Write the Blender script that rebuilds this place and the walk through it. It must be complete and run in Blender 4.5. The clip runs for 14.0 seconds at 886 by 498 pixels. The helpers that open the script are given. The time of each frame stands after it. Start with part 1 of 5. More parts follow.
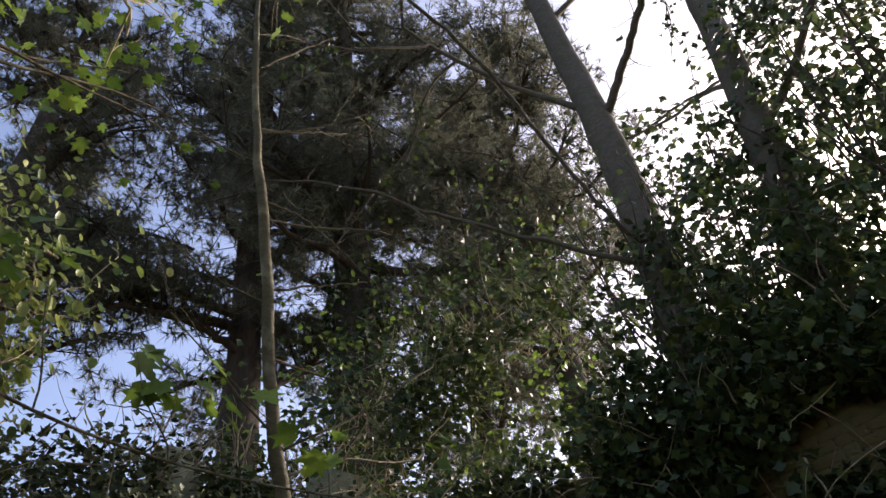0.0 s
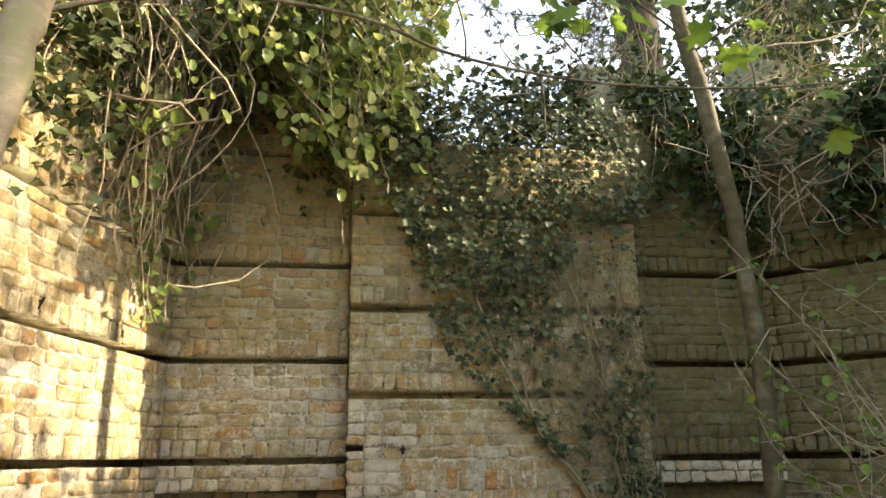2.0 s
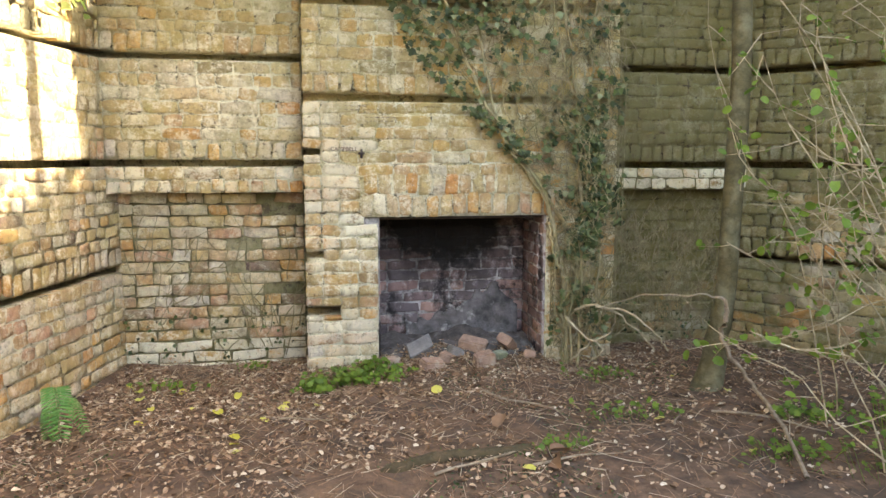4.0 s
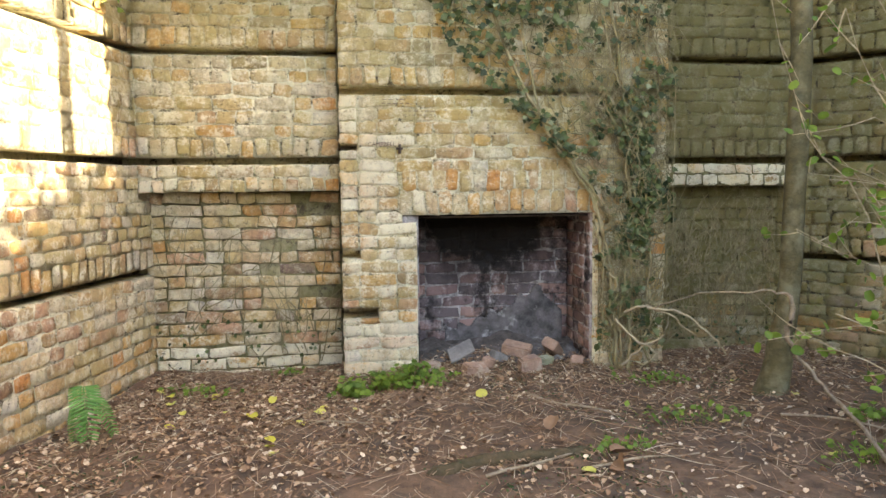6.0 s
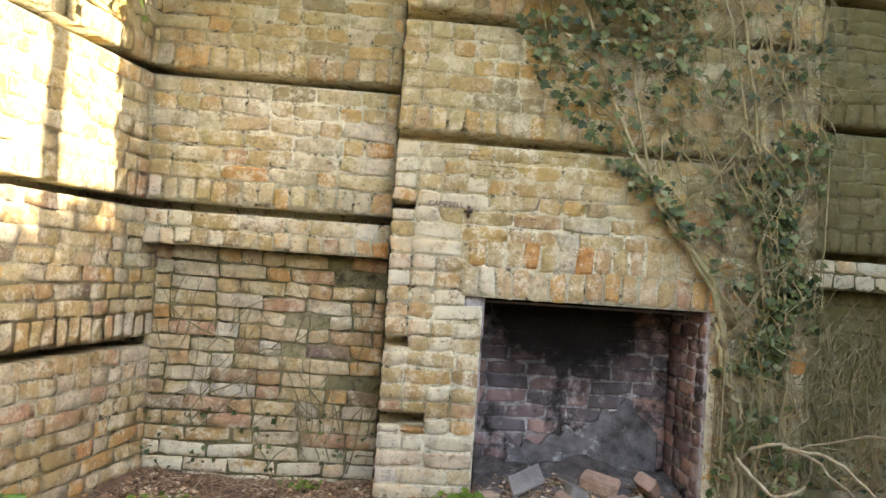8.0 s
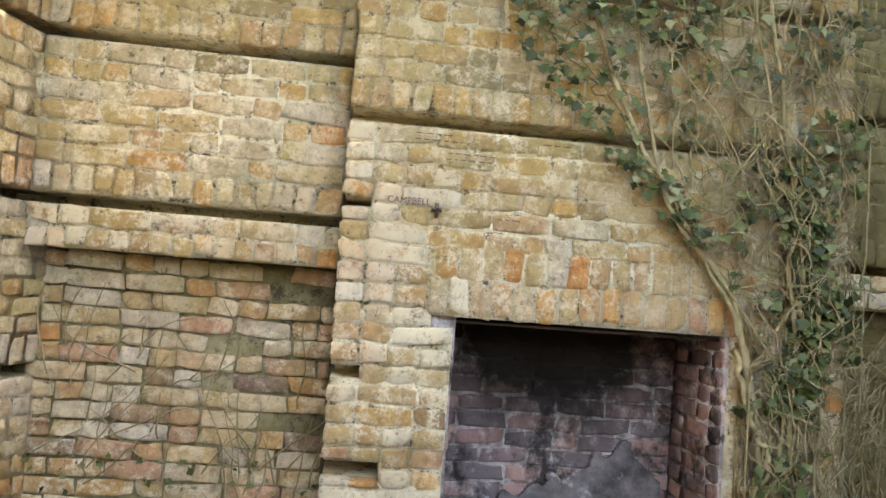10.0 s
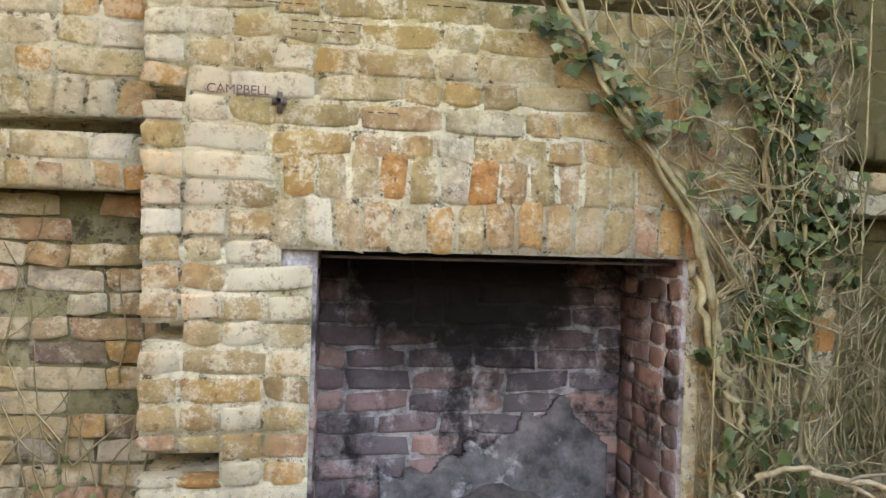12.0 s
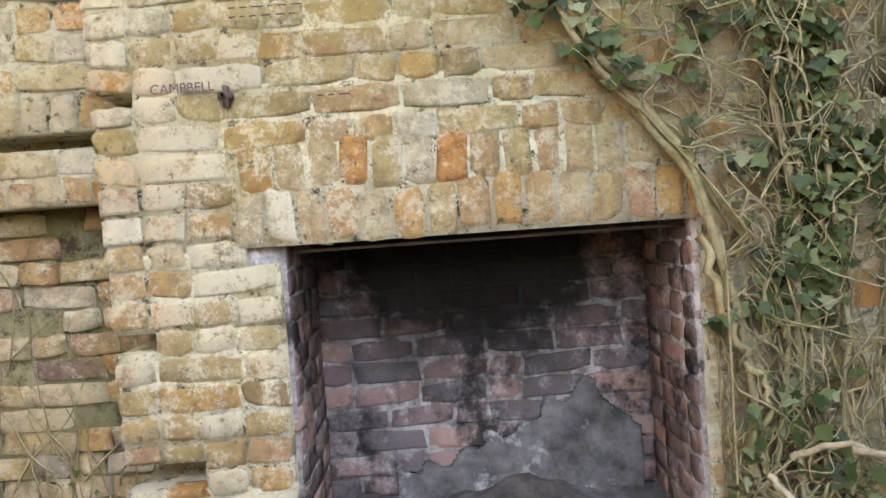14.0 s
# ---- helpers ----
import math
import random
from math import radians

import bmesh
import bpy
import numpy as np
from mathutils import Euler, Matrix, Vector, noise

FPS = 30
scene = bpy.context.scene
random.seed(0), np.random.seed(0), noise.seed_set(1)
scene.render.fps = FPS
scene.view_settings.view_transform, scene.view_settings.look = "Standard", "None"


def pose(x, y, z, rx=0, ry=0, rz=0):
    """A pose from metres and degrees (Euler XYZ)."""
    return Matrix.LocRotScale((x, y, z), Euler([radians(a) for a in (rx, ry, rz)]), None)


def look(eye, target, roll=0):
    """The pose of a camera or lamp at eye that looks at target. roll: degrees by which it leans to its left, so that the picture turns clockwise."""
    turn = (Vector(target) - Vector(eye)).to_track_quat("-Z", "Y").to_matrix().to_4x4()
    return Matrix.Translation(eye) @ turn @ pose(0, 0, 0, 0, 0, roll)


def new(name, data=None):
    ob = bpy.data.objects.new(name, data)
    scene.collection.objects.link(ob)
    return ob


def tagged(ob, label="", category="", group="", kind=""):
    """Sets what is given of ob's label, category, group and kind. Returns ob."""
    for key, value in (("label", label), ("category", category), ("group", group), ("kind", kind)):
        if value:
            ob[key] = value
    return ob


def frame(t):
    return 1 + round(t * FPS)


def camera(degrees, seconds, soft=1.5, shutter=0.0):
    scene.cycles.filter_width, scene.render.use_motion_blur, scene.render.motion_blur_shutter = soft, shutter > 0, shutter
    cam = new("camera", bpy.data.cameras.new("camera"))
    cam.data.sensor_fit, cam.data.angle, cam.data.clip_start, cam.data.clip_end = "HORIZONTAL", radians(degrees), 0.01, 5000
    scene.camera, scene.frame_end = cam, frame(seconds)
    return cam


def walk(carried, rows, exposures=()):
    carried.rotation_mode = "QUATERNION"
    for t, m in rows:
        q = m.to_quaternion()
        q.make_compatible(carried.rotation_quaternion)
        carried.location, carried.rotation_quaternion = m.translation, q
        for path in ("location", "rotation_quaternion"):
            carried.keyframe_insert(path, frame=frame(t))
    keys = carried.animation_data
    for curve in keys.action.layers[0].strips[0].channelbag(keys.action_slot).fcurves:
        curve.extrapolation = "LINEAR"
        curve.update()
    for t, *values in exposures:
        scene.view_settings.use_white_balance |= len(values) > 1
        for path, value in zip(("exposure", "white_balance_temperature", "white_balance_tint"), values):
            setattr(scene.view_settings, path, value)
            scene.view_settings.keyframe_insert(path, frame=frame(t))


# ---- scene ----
cam = camera(61.9, 14.0)
EV = 3.1
PATH = [
    (0, (0.004, -5.102, 1.297), (1.02, -4.073, 2.679), -8.7),
    (0.5, (-0.049, -5.076, 1.317), (0.788, -3.799, 2.609), -5.0),
    (1, (-0.068, -5.096, 1.346), (0.431, -3.521, 2.474), 0.3),
    (1.5, (-0.077, -5.12, 1.315), (0.194, -3.365, 2.233), 1.8),
    (2, (-0.075, -5.081, 1.334), (0.201, -3.178, 1.882), -0.8),
    (2.5, (-0.087, -5.02, 1.359), (0.256, -3.068, 1.629), 2.5),
    (3, (-0.085, -4.962, 1.373), (0.286, -3.0, 1.487), 1.8),
    (3.5, (-0.022, -4.886, 1.402), (0.386, -2.93, 1.322), 0.8),
    (4, (0.021, -4.809, 1.39), (0.381, -2.858, 1.139), 0.1),
    (6.5, (-0.059, -4.425, 1.142), (0.197, -2.448, 0.979), -1.4),
    (7, (-0.077, -4.144, 1.128), (0.103, -2.157, 0.989), -1.4),
    (7.5, (-0.018, -3.843, 1.118), (0.076, -1.845, 1.117), 3.0),
    (10, (0.095, -2.892, 1.075), (0.312, -0.907, 1.197), 4.4),
    (10.5, (0.252, -2.708, 1.08), (0.51, -0.726, 1.151), 4.1),
    (11, (0.457, -2.504, 1.087), (0.752, -0.527, 1.158), 2.0),
    (11.5, (0.517, -2.328, 1.066), (0.751, -0.342, 1.085), -1.0),
    (12, (0.522, -2.138, 1.046), (0.825, -0.162, 1.006), 1.7),
    (12.5, (0.559, -2.104, 1.055), (0.679, -0.109, 0.987), -5.3),
    (13, (0.717, -2.063, 1.028), (0.805, -0.066, 0.963), -9.0),
    (13.5, (0.898, -2.021, 1.047), (0.919, -0.021, 1.06), -6.2),
    (14, (0.907, -2.017, 1.046), (0.925, -0.02, 0.953), -4.0),
]
walk(cam, [(t, look(eye, target, roll)) for t, eye, target, roll in PATH],
     exposures=[(0.0, EV - 2.0, 6600, 22), (0.5, EV - 1.75, 6700, 22), (1.0, EV - 1.1, 7200, 22), (1.5, EV - 0.6, 7500, 19), (2.0, EV - 0.1, 7700, 15), (2.5, EV + 0.5, 7800, 17),
                (3.0, EV + 0.85, 7800, 14), (4.0, EV + 1.1, 7800, 14), (7.0, EV + 1.05, 7800, 15), (10.5, EV + 1.3, 7800, 17), (14.0, EV + 1.55, 7800, 17)])

# ---- light ----
SUN = Vector((0.87, -0.06, 0.49)).normalized()
world = bpy.data.worlds.new("world")
scene.world = world
world.use_nodes = True
wt = world.node_tree
sky = wt.nodes.new("ShaderNodeTexSky")
sky.sky_type, sky.sun_disc = "NISHITA", False
sky.sun_elevation, sky.sun_rotation = math.asin(SUN.z), math.atan2(SUN.x, SUN.y)
sky.air_density, sky.dust_density = 1.0, 3.0
wt.links.new(sky.outputs[0], wt.nodes["Background"].inputs[0])
wt.nodes["Background"].inputs[1].default_value = 0.15
lamp = bpy.data.lights.new("sun", "SUN")
lamp.energy, lamp.angle, lamp.color = 3.0, radians(0.6), (1.0, 0.94, 0.84)
sun = new("sun", lamp)
sun.matrix_world = look(SUN * 60, (0, 0, 0))


# ---- materials ----
def material(name, rough=0.85):
    m = bpy.data.materials.new(name)
    m.use_nodes = True
    t = m.node_tree
    b = t.nodes["Principled BSDF"]
    b.inputs["Roughness"].default_value = rough
    b.inputs["Specular IOR Level"].default_value = 0.25
    return m, t, b


def node(t, kind, **values):
    n = t.nodes.new("ShaderNode" + kind)
    for key, v in values.items():
        n.inputs[key.replace("_", " ")].default_value = v
    return n


def noise_at(t, scale, detail=4.0, rough=0.6, stretch=(1, 1, 1)):
    g = t.nodes.new("ShaderNodeNewGeometry")
    mp = node(t, "Mapping", Scale=stretch)
    n = node(t, "TexNoise", Scale=scale, Detail=detail, Roughness=rough)
    t.links.new(g.outputs["Position"], mp.inputs[0])
    t.links.new(mp.outputs[0], n.inputs["Vector"])
    return n.outputs["Fac"]


def ramp(t, fac, stops, hard=False):
    r = t.nodes.new("ShaderNodeValToRGB")
    r.color_ramp.interpolation = "CONSTANT" if hard else "LINEAR"
    e = r.color_ramp.elements
    while len(e) < len(stops):
        e.new(0.5)
    for k, (p, c) in enumerate(stops):
        e[k].position = p
        e[k].color = (c, c, c, 1) if isinstance(c, (int, float)) else (*c, 1)
    t.links.new(fac, r.inputs[0])
    return r.outputs[0]


def mix(t, fac, a, b, how="MIX"):
    n = t.nodes.new("ShaderNodeMix")
    n.data_type, n.blend_type = "RGBA", how
    for sock, v in ((n.inputs[0], fac), (n.inputs[6], a), (n.inputs[7], b)):
        if isinstance(v, (int, float)):
            sock.default_value = v
        elif isinstance(v, tuple):
            sock.default_value = (*v, 1)
        else:
            t.links.new(v, sock)
    return n.outputs[2]


def bump(t, b, height, strength=0.4, distance=0.01):
    n = node(t, "Bump", Strength=strength, Distance=distance)
    t.links.new(height, n.inputs["Height"])
    t.links.new(n.outputs[0], b.inputs["Normal"])


def random_of(t, island):
    if island:
        return t.nodes.new("ShaderNodeNewGeometry").outputs["Random Per Island"]
    return t.nodes.new("ShaderNodeObjectInfo").outputs["Random"]


def add_math(t, how, a, b, c=None):
    n = t.nodes.new("ShaderNodeMath")
    n.operation = how
    for k, v in enumerate((a, b, c)):
        if isinstance(v, (int, float)):
            n.inputs[k].default_value = v
        elif v is not None:
            t.links.new(v, n.inputs[k])
    return n.outputs[0]


def height_of(t):
    g = t.nodes.new("ShaderNodeNewGeometry")
    x = t.nodes.new("ShaderNodeSeparateXYZ")
    t.links.new(g.outputs["Position"], x.inputs[0])
    return x.outputs[2]


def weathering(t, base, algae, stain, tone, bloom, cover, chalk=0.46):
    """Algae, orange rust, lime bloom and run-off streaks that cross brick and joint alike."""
    orange = ramp(t, noise_at(t, 1.6, 4, 0.6), [(0.47, 0.0), (0.62, 0.46)])
    base = mix(t, orange, base, (0.52, 0.29, 0.11))
    # The green tone spreads further with height.
    green_rise = add_math(t, "MULTIPLY_ADD", height_of(t), 0.08, -0.115)
    green = ramp(t, add_math(t, "ADD", noise_at(t, 1.5, 7, 0.72), green_rise), [(cover, 0.0), (cover + 0.20, algae)])
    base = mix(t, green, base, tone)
    lime = ramp(t, noise_at(t, 10, 10, 0.85), [(chalk, 0.0), (chalk + 0.075, bloom)])
    wide = ramp(t, noise_at(t, 1.1, 3, 0.6), [(0.36, 0.45), (0.56, 1.0)])
    # Lime fades with height, its limit broken by noise.
    dry = ramp(t, add_math(t, "MULTIPLY_ADD", noise_at(t, 1.3, 4, 0.6), 0.25, add_math(t, "MULTIPLY", height_of(t), 0.2)), [(0.48, 1.0), (0.72, 0.15)])
    wide = mix(t, 1.0, wide, dry, "MULTIPLY")
    base = mix(t, mix(t, 1.0, lime, wide, "MULTIPLY"), base, (0.86, 0.795, 0.58))
    streak = ramp(t, noise_at(t, 6, 5, 0.7, (1, 1, 0.18)), [(0.54, 0.0), (0.72, stain)])
    base = mix(t, streak, base, (0.19, 0.145, 0.07))
    moss = ramp(t, noise_at(t, 5.5, 8, 0.8), [(0.57, 0.0), (0.70, 0.6 * algae)])
    return mix(t, moss, base, (0.20, 0.20, 0.045))


def brick_material(name, island, algae=0.5, stain=0.45, tone=(0.38, 0.35, 0.13), bloom=0.78, cover=0.36, chalk=0.495):
    m, t, b = material(name, 0.9)
    r = random_of(t, island)
    base = ramp(t, r, [(0.0, (0.60, 0.43, 0.21)), (0.14, (0.68, 0.54, 0.33)), (0.26, (0.60, 0.37, 0.18)), (0.38, (0.66, 0.48, 0.28)), (0.48, (0.70, 0.40, 0.15)),
                       (0.56, (0.66, 0.54, 0.38)), (0.68, (0.58, 0.33, 0.20)), (0.78, (0.40, 0.25, 0.14)), (0.83, (0.72, 0.63, 0.50)), (0.91, (0.66, 0.29, 0.09)), (0.96, (0.27, 0.18, 0.14))], hard=True)
    grain = noise_at(t, 24, 7, 0.75)
    base = mix(t, 0.7, base, ramp(t, grain, [(0.36, 0.36), (0.55, 1.0)]), "MULTIPLY")
    base = mix(t, 1.0, base, (1.0, 1.0, 1.0), "MULTIPLY")
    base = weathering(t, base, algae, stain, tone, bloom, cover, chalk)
    specks = ramp(t, noise_at(t, 26, 8, 0.85), [(0.565, 0.0), (0.62, 0.8)])
    base = mix(t, specks, base, (0.12, 0.085, 0.05))
    t.links.new(base, b.inputs["Base Color"])
    bump(t, b, noise_at(t, 26, 10, 0.9), 1.0, 0.028)
    return m


def mortar_material(name, light, dark, algae=0.5, stain=0.45, tone=(0.38, 0.35, 0.13), bloom=0.75, cover=0.345, worn=0.5):
    m, t, b = material(name, 0.95)
    base = mix(t, ramp(t, noise_at(t, 24, 6, 0.7), [(0.35, 0.0), (0.65, 1.0)]), light, tuple(0.72 * v for v in light))
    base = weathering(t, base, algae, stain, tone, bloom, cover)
    hollow = ramp(t, noise_at(t, 14, 9, 0.85), [(worn, 0.0), (worn + 0.06, 0.95)])
    base = mix(t, hollow, base, dark)
    t.links.new(base, b.inputs["Base Color"])
    bump(t, b, noise_at(t, 60, 8, 0.8), 1.0, 0.02)
    return m


def soot_shade_material(name, island, joint=False):
    m, t, b = material(name, 0.97)
    b.inputs["Specular IOR Level"].default_value = 0.03
    if joint:
        base = mix(t, ramp(t, noise_at(t, 14, 6, 0.7), [(0.38, 0.0), (0.6, 1.0)]), (0.20, 0.175, 0.165), (0.50, 0.46, 0.44))
    else:
        base = ramp(t, random_of(t, island), [(0.0, (0.17, 0.12, 0.115)), (0.3, (0.24, 0.155, 0.14)), (0.55, (0.13, 0.105, 0.105)), (0.8, (0.30, 0.19, 0.16))], hard=True)
    base = mix(t, ramp(t, noise_at(t, 7, 7, 0.75), [(0.52, 0.0), (0.64, 0.65)]), base, (0.44, 0.40, 0.39))
    base = mix(t, ramp(t, noise_at(t, 3.4, 6, 0.7), [(0.47, 0.0), (0.58, 0.93)]), base, (0.028, 0.025, 0.025))
    # Blackened round the fireplace top: soot, plus its shade put into the colour.
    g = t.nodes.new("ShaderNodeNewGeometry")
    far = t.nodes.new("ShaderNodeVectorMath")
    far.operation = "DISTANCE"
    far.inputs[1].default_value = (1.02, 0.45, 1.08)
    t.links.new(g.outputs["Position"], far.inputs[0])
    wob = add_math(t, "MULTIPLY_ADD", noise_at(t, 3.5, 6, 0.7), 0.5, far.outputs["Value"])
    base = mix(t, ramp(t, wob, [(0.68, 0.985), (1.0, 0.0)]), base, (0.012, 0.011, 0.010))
    t.links.new(base, b.inputs["Base Color"])
    bump(t, b, noise_at(t, 50, 6, 0.7), 0.7, 0.012)
    return m


def plain(name, a, c, scale=12.0, rough=0.85, relief=0.5, stretch=(1, 1, 1), third=None):
    m, t, b = material(name, rough)
    col = mix(t, ramp(t, noise_at(t, scale, 6, 0.65, stretch), [(0.35, 0.0), (0.65, 1.0)]), a, c)
    col = mix(t, 0.5, col, ramp(t, noise_at(t, scale * 7, 4, 0.7, stretch), [(0.3, 0.45), (0.7, 1.0)]), "MULTIPLY")
    if third:
        col = mix(t, ramp(t, noise_at(t, scale * 0.35, 5, 0.7), [(0.5, 0.0), (0.62, 0.85)]), col, third)
    t.links.new(col, b.inputs["Base Color"])
    bump(t, b, noise_at(t, scale * 4, 6, 0.7, stretch), relief, 0.012)
    return m


def leaf_material(name, stops, rough=0.5, through_light=0.35, island=True):
    m, t, b = material(name, rough)
    col = ramp(t, random_of(t, island), stops)
    col = mix(t, 0.4, col, ramp(t, noise_at(t, 40, 3, 0.6), [(0.3, 0.5), (0.7, 1.0)]), "MULTIPLY")
    t.links.new(col, b.inputs["Base Color"])
    tr = t.nodes.new("ShaderNodeBsdfTranslucent")
    t.links.new(col, tr.inputs["Color"])
    mx = t.nodes.new("ShaderNodeMixShader")
    mx.inputs[0].default_value = through_light
    t.links.new(b.outputs[0], mx.inputs[1])
    t.links.new(tr.outputs[0], mx.inputs[2])
    t.links.new(mx.outputs[0], t.nodes["Material Output"].inputs["Surface"])
    return m


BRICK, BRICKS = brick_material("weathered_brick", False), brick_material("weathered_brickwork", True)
# Green stain, darkened further to put the right walls' shade into the colour.
GREEN_SHADED, GREEN_SHADEDS = brick_material("green_stained_shaded_brick", False, 0.95, 0.8, (0.165, 0.145, 0.055), 0.14, 0.22), brick_material("green_stained_shaded_brickwork", True, 0.95, 0.8, (0.165, 0.145, 0.055), 0.14, 0.22)
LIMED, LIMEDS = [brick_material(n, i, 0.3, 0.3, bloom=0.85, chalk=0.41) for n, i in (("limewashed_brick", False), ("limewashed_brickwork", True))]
SOOT, SOOTS = soot_shade_material("sooty_shaded_brick", False), soot_shade_material("sooty_shaded_brickwork", True)
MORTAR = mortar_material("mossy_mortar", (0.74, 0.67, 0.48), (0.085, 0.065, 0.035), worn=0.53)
SOOT_MORTAR = soot_shade_material("sooty_shaded_mortar", False, True)
PLASTER = plain("ashy_render", (0.17, 0.155, 0.15), (0.05, 0.046, 0.045), 9, 0.95, 0.8, third=(0.52, 0.49, 0.47))
# Eroded joint in that same dark tone, stain and painted shade together.
DARK_JOINT = mortar_material("dark_eroded_joint", (0.38, 0.32, 0.19), (0.07, 0.052, 0.03), 0.95, 0.8, (0.165, 0.145, 0.055), 0.14, 0.22, 0.52)
ASH = plain("ashy_earth", (0.13, 0.11, 0.095), (0.06, 0.05, 0.045), 12, 0.97, 1.0, third=(0.20, 0.185, 0.17))
SOIL = plain("leaf_mould", (0.21, 0.125, 0.075), (0.08, 0.05, 0.032), 9, 0.97, 1.0, third=(0.075, 0.052, 0.036))
BANK = plain("woodland_floor", (0.11, 0.085, 0.045), (0.05, 0.06, 0.022), 3, 0.97, 0.8)
LITTER = leaf_material("dead_leaves", [(0.0, (0.09, 0.05, 0.027)), (0.4, (0.27, 0.155, 0.085)), (0.75, (0.46, 0.31, 0.19)), (1.0, (0.62, 0.51, 0.37))], 0.8, 0.1)
TWIG = plain("dry_twig", (0.36, 0.28, 0.19), (0.18, 0.13, 0.085), 30, 0.9, 0.4)
STRAW = leaf_material("pine_straw", [(0.0, (0.12, 0.07, 0.04)), (0.5, (0.26, 0.15, 0.085)), (0.85, (0.36, 0.25, 0.16)), (1.0, (0.52, 0.43, 0.31))], 0.85, 0.0)
STEM = plain("ivy_stem", (0.50, 0.41, 0.26), (0.29, 0.22, 0.13), 22, 0.9, 0.6)
VINE = plain("ivy_vine", (0.40, 0.33, 0.18), (0.20, 0.155, 0.08), 22, 0.9, 0.6, third=(0.17, 0.155, 0.065))
IVY = leaf_material("ivy_leaf", [(0.0, (0.02, 0.032, 0.010)), (0.5, (0.05, 0.068, 0.018)), (0.85, (0.10, 0.12, 0.035)), (1.0, (0.20, 0.21, 0.11))], 0.55, 0.15)
BRIGHT = leaf_material("hanging_leaf", [(0.0, (0.08, 0.13, 0.03)), (0.5, (0.18, 0.23, 0.05)), (0.85, (0.32, 0.35, 0.09)), (1.0, (0.42, 0.40, 0.16))], 0.4, 0.4)
SPRING = leaf_material("spring_leaf", [(0.0, (0.09, 0.16, 0.025)), (1.0, (0.20, 0.29, 0.04))], 0.5, 0.45)
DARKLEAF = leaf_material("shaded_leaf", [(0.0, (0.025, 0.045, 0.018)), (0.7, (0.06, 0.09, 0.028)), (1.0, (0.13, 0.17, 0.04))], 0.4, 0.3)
NEEDLE = leaf_material("pine_needle", [(0.0, (0.085, 0.10, 0.07)), (0.6, (0.15, 0.16, 0.105)), (1.0, (0.23, 0.20, 0.125))], 0.6, 0.5)
BARK_PALE = plain("pale_bark", (0.36, 0.30, 0.20), (0.26, 0.22, 0.14), 16, 0.85, 0.35, (1, 1, 2.5), third=(0.22, 0.22, 0.11))
BARK_GREEN = plain("green_bark", (0.125, 0.10, 0.045), (0.075, 0.062, 0.03), 20, 0.85, 0.45, (1, 1, 2.5), third=(0.21, 0.19, 0.12))
BARK_SLIM = plain("lichened_bark", (0.11, 0.09, 0.04), (0.065, 0.055, 0.025), 9, 0.85, 0.45, (1, 1, 2.0), third=(0.16, 0.145, 0.085))
BARK_GREY = plain("grey_bark", (0.16, 0.135, 0.105), (0.10, 0.085, 0.065), 14, 0.9, 0.5, (1, 1, 2.0), third=(0.08, 0.085, 0.045))
BARK_PINE = plain("pine_bark", (0.10, 0.075, 0.055), (0.045, 0.035, 0.028), 7, 0.95, 1.0, (1, 1, 0.3))
STONE = plain("lichen_stone", (0.28, 0.28, 0.20), (0.20, 0.21, 0.12), 6, 0.92, 0.5, third=(0.25, 0.27, 0.14))
IRON = plain("rusted_iron", (0.06, 0.045, 0.04), (0.11, 0.085, 0.07), 20, 0.7, 0.3)
SLATE = plain("ash_slate", (0.24, 0.22, 0.20), (0.14, 0.13, 0.12), 10, 0.8, 0.4)
LOOSE = plain("loose_brick", (0.42, 0.27, 0.19), (0.26, 0.165, 0.12), 14, 0.92, 0.9, third=(0.40, 0.34, 0.26))
INK = plain("dark_ink", (0.09, 0.05, 0.05), (0.12, 0.07, 0.07), 20, 0.8, 0.0)


# ---- mesh helpers ----
def mesh_of(name, verts, faces):
    me = bpy.data.meshes.new(name)
    verts = np.asarray(verts, dtype=np.float32).reshape(-1, 3)
    if isinstance(faces, np.ndarray):
        k = faces.shape[1]
        me.vertices.add(len(verts))
        me.vertices.foreach_set("co", verts.ravel())
        me.loops.add(faces.size)
        me.loops.foreach_set("vertex_index", faces.astype(np.int32).ravel())
        me.polygons.add(len(faces))
        me.polygons.foreach_set("loop_start", np.arange(0, faces.size, k, dtype=np.int32))
        me.update(calc_edges=True)
    else:
        me.from_pydata(verts.tolist(), [], faces)
        me.update()
    return me


def part(name, me, mat, parent=None, label="", kind="", smooth=False):
    if isinstance(me, bmesh.types.BMesh):
        bm, me = me, bpy.data.meshes.new(name)
        bm.to_mesh(me)
        bm.free()
    if not me.materials:
        me.materials.append(mat)
    if smooth:
        me.polygons.foreach_set("use_smooth", np.ones(len(me.polygons), dtype=bool))
    ob = new(name, me)
    ob.parent = parent
    return tagged(ob, label, kind=kind)


def thing(name, label, category, at=(0, 0, 0), group="", kind=""):
    ob = new(name)
    ob.location = at
    return tagged(ob, label, category, group, kind)


def scatter(template, faces, frames):
    """One mesh of many copies: template (n, 3), faces (m, k), frames (c, 3, 4)."""
    tv, fa, fr = np.asarray(template, float), np.asarray(faces), np.asarray(frames)
    v = np.einsum("cij,nj->cni", fr[:, :, :3], tv) + fr[:, None, :, 3]
    f = fa[None] + (np.arange(len(fr)) * len(tv))[:, None, None]
    return v.reshape(-1, 3), f.reshape(-1, fa.shape[1])


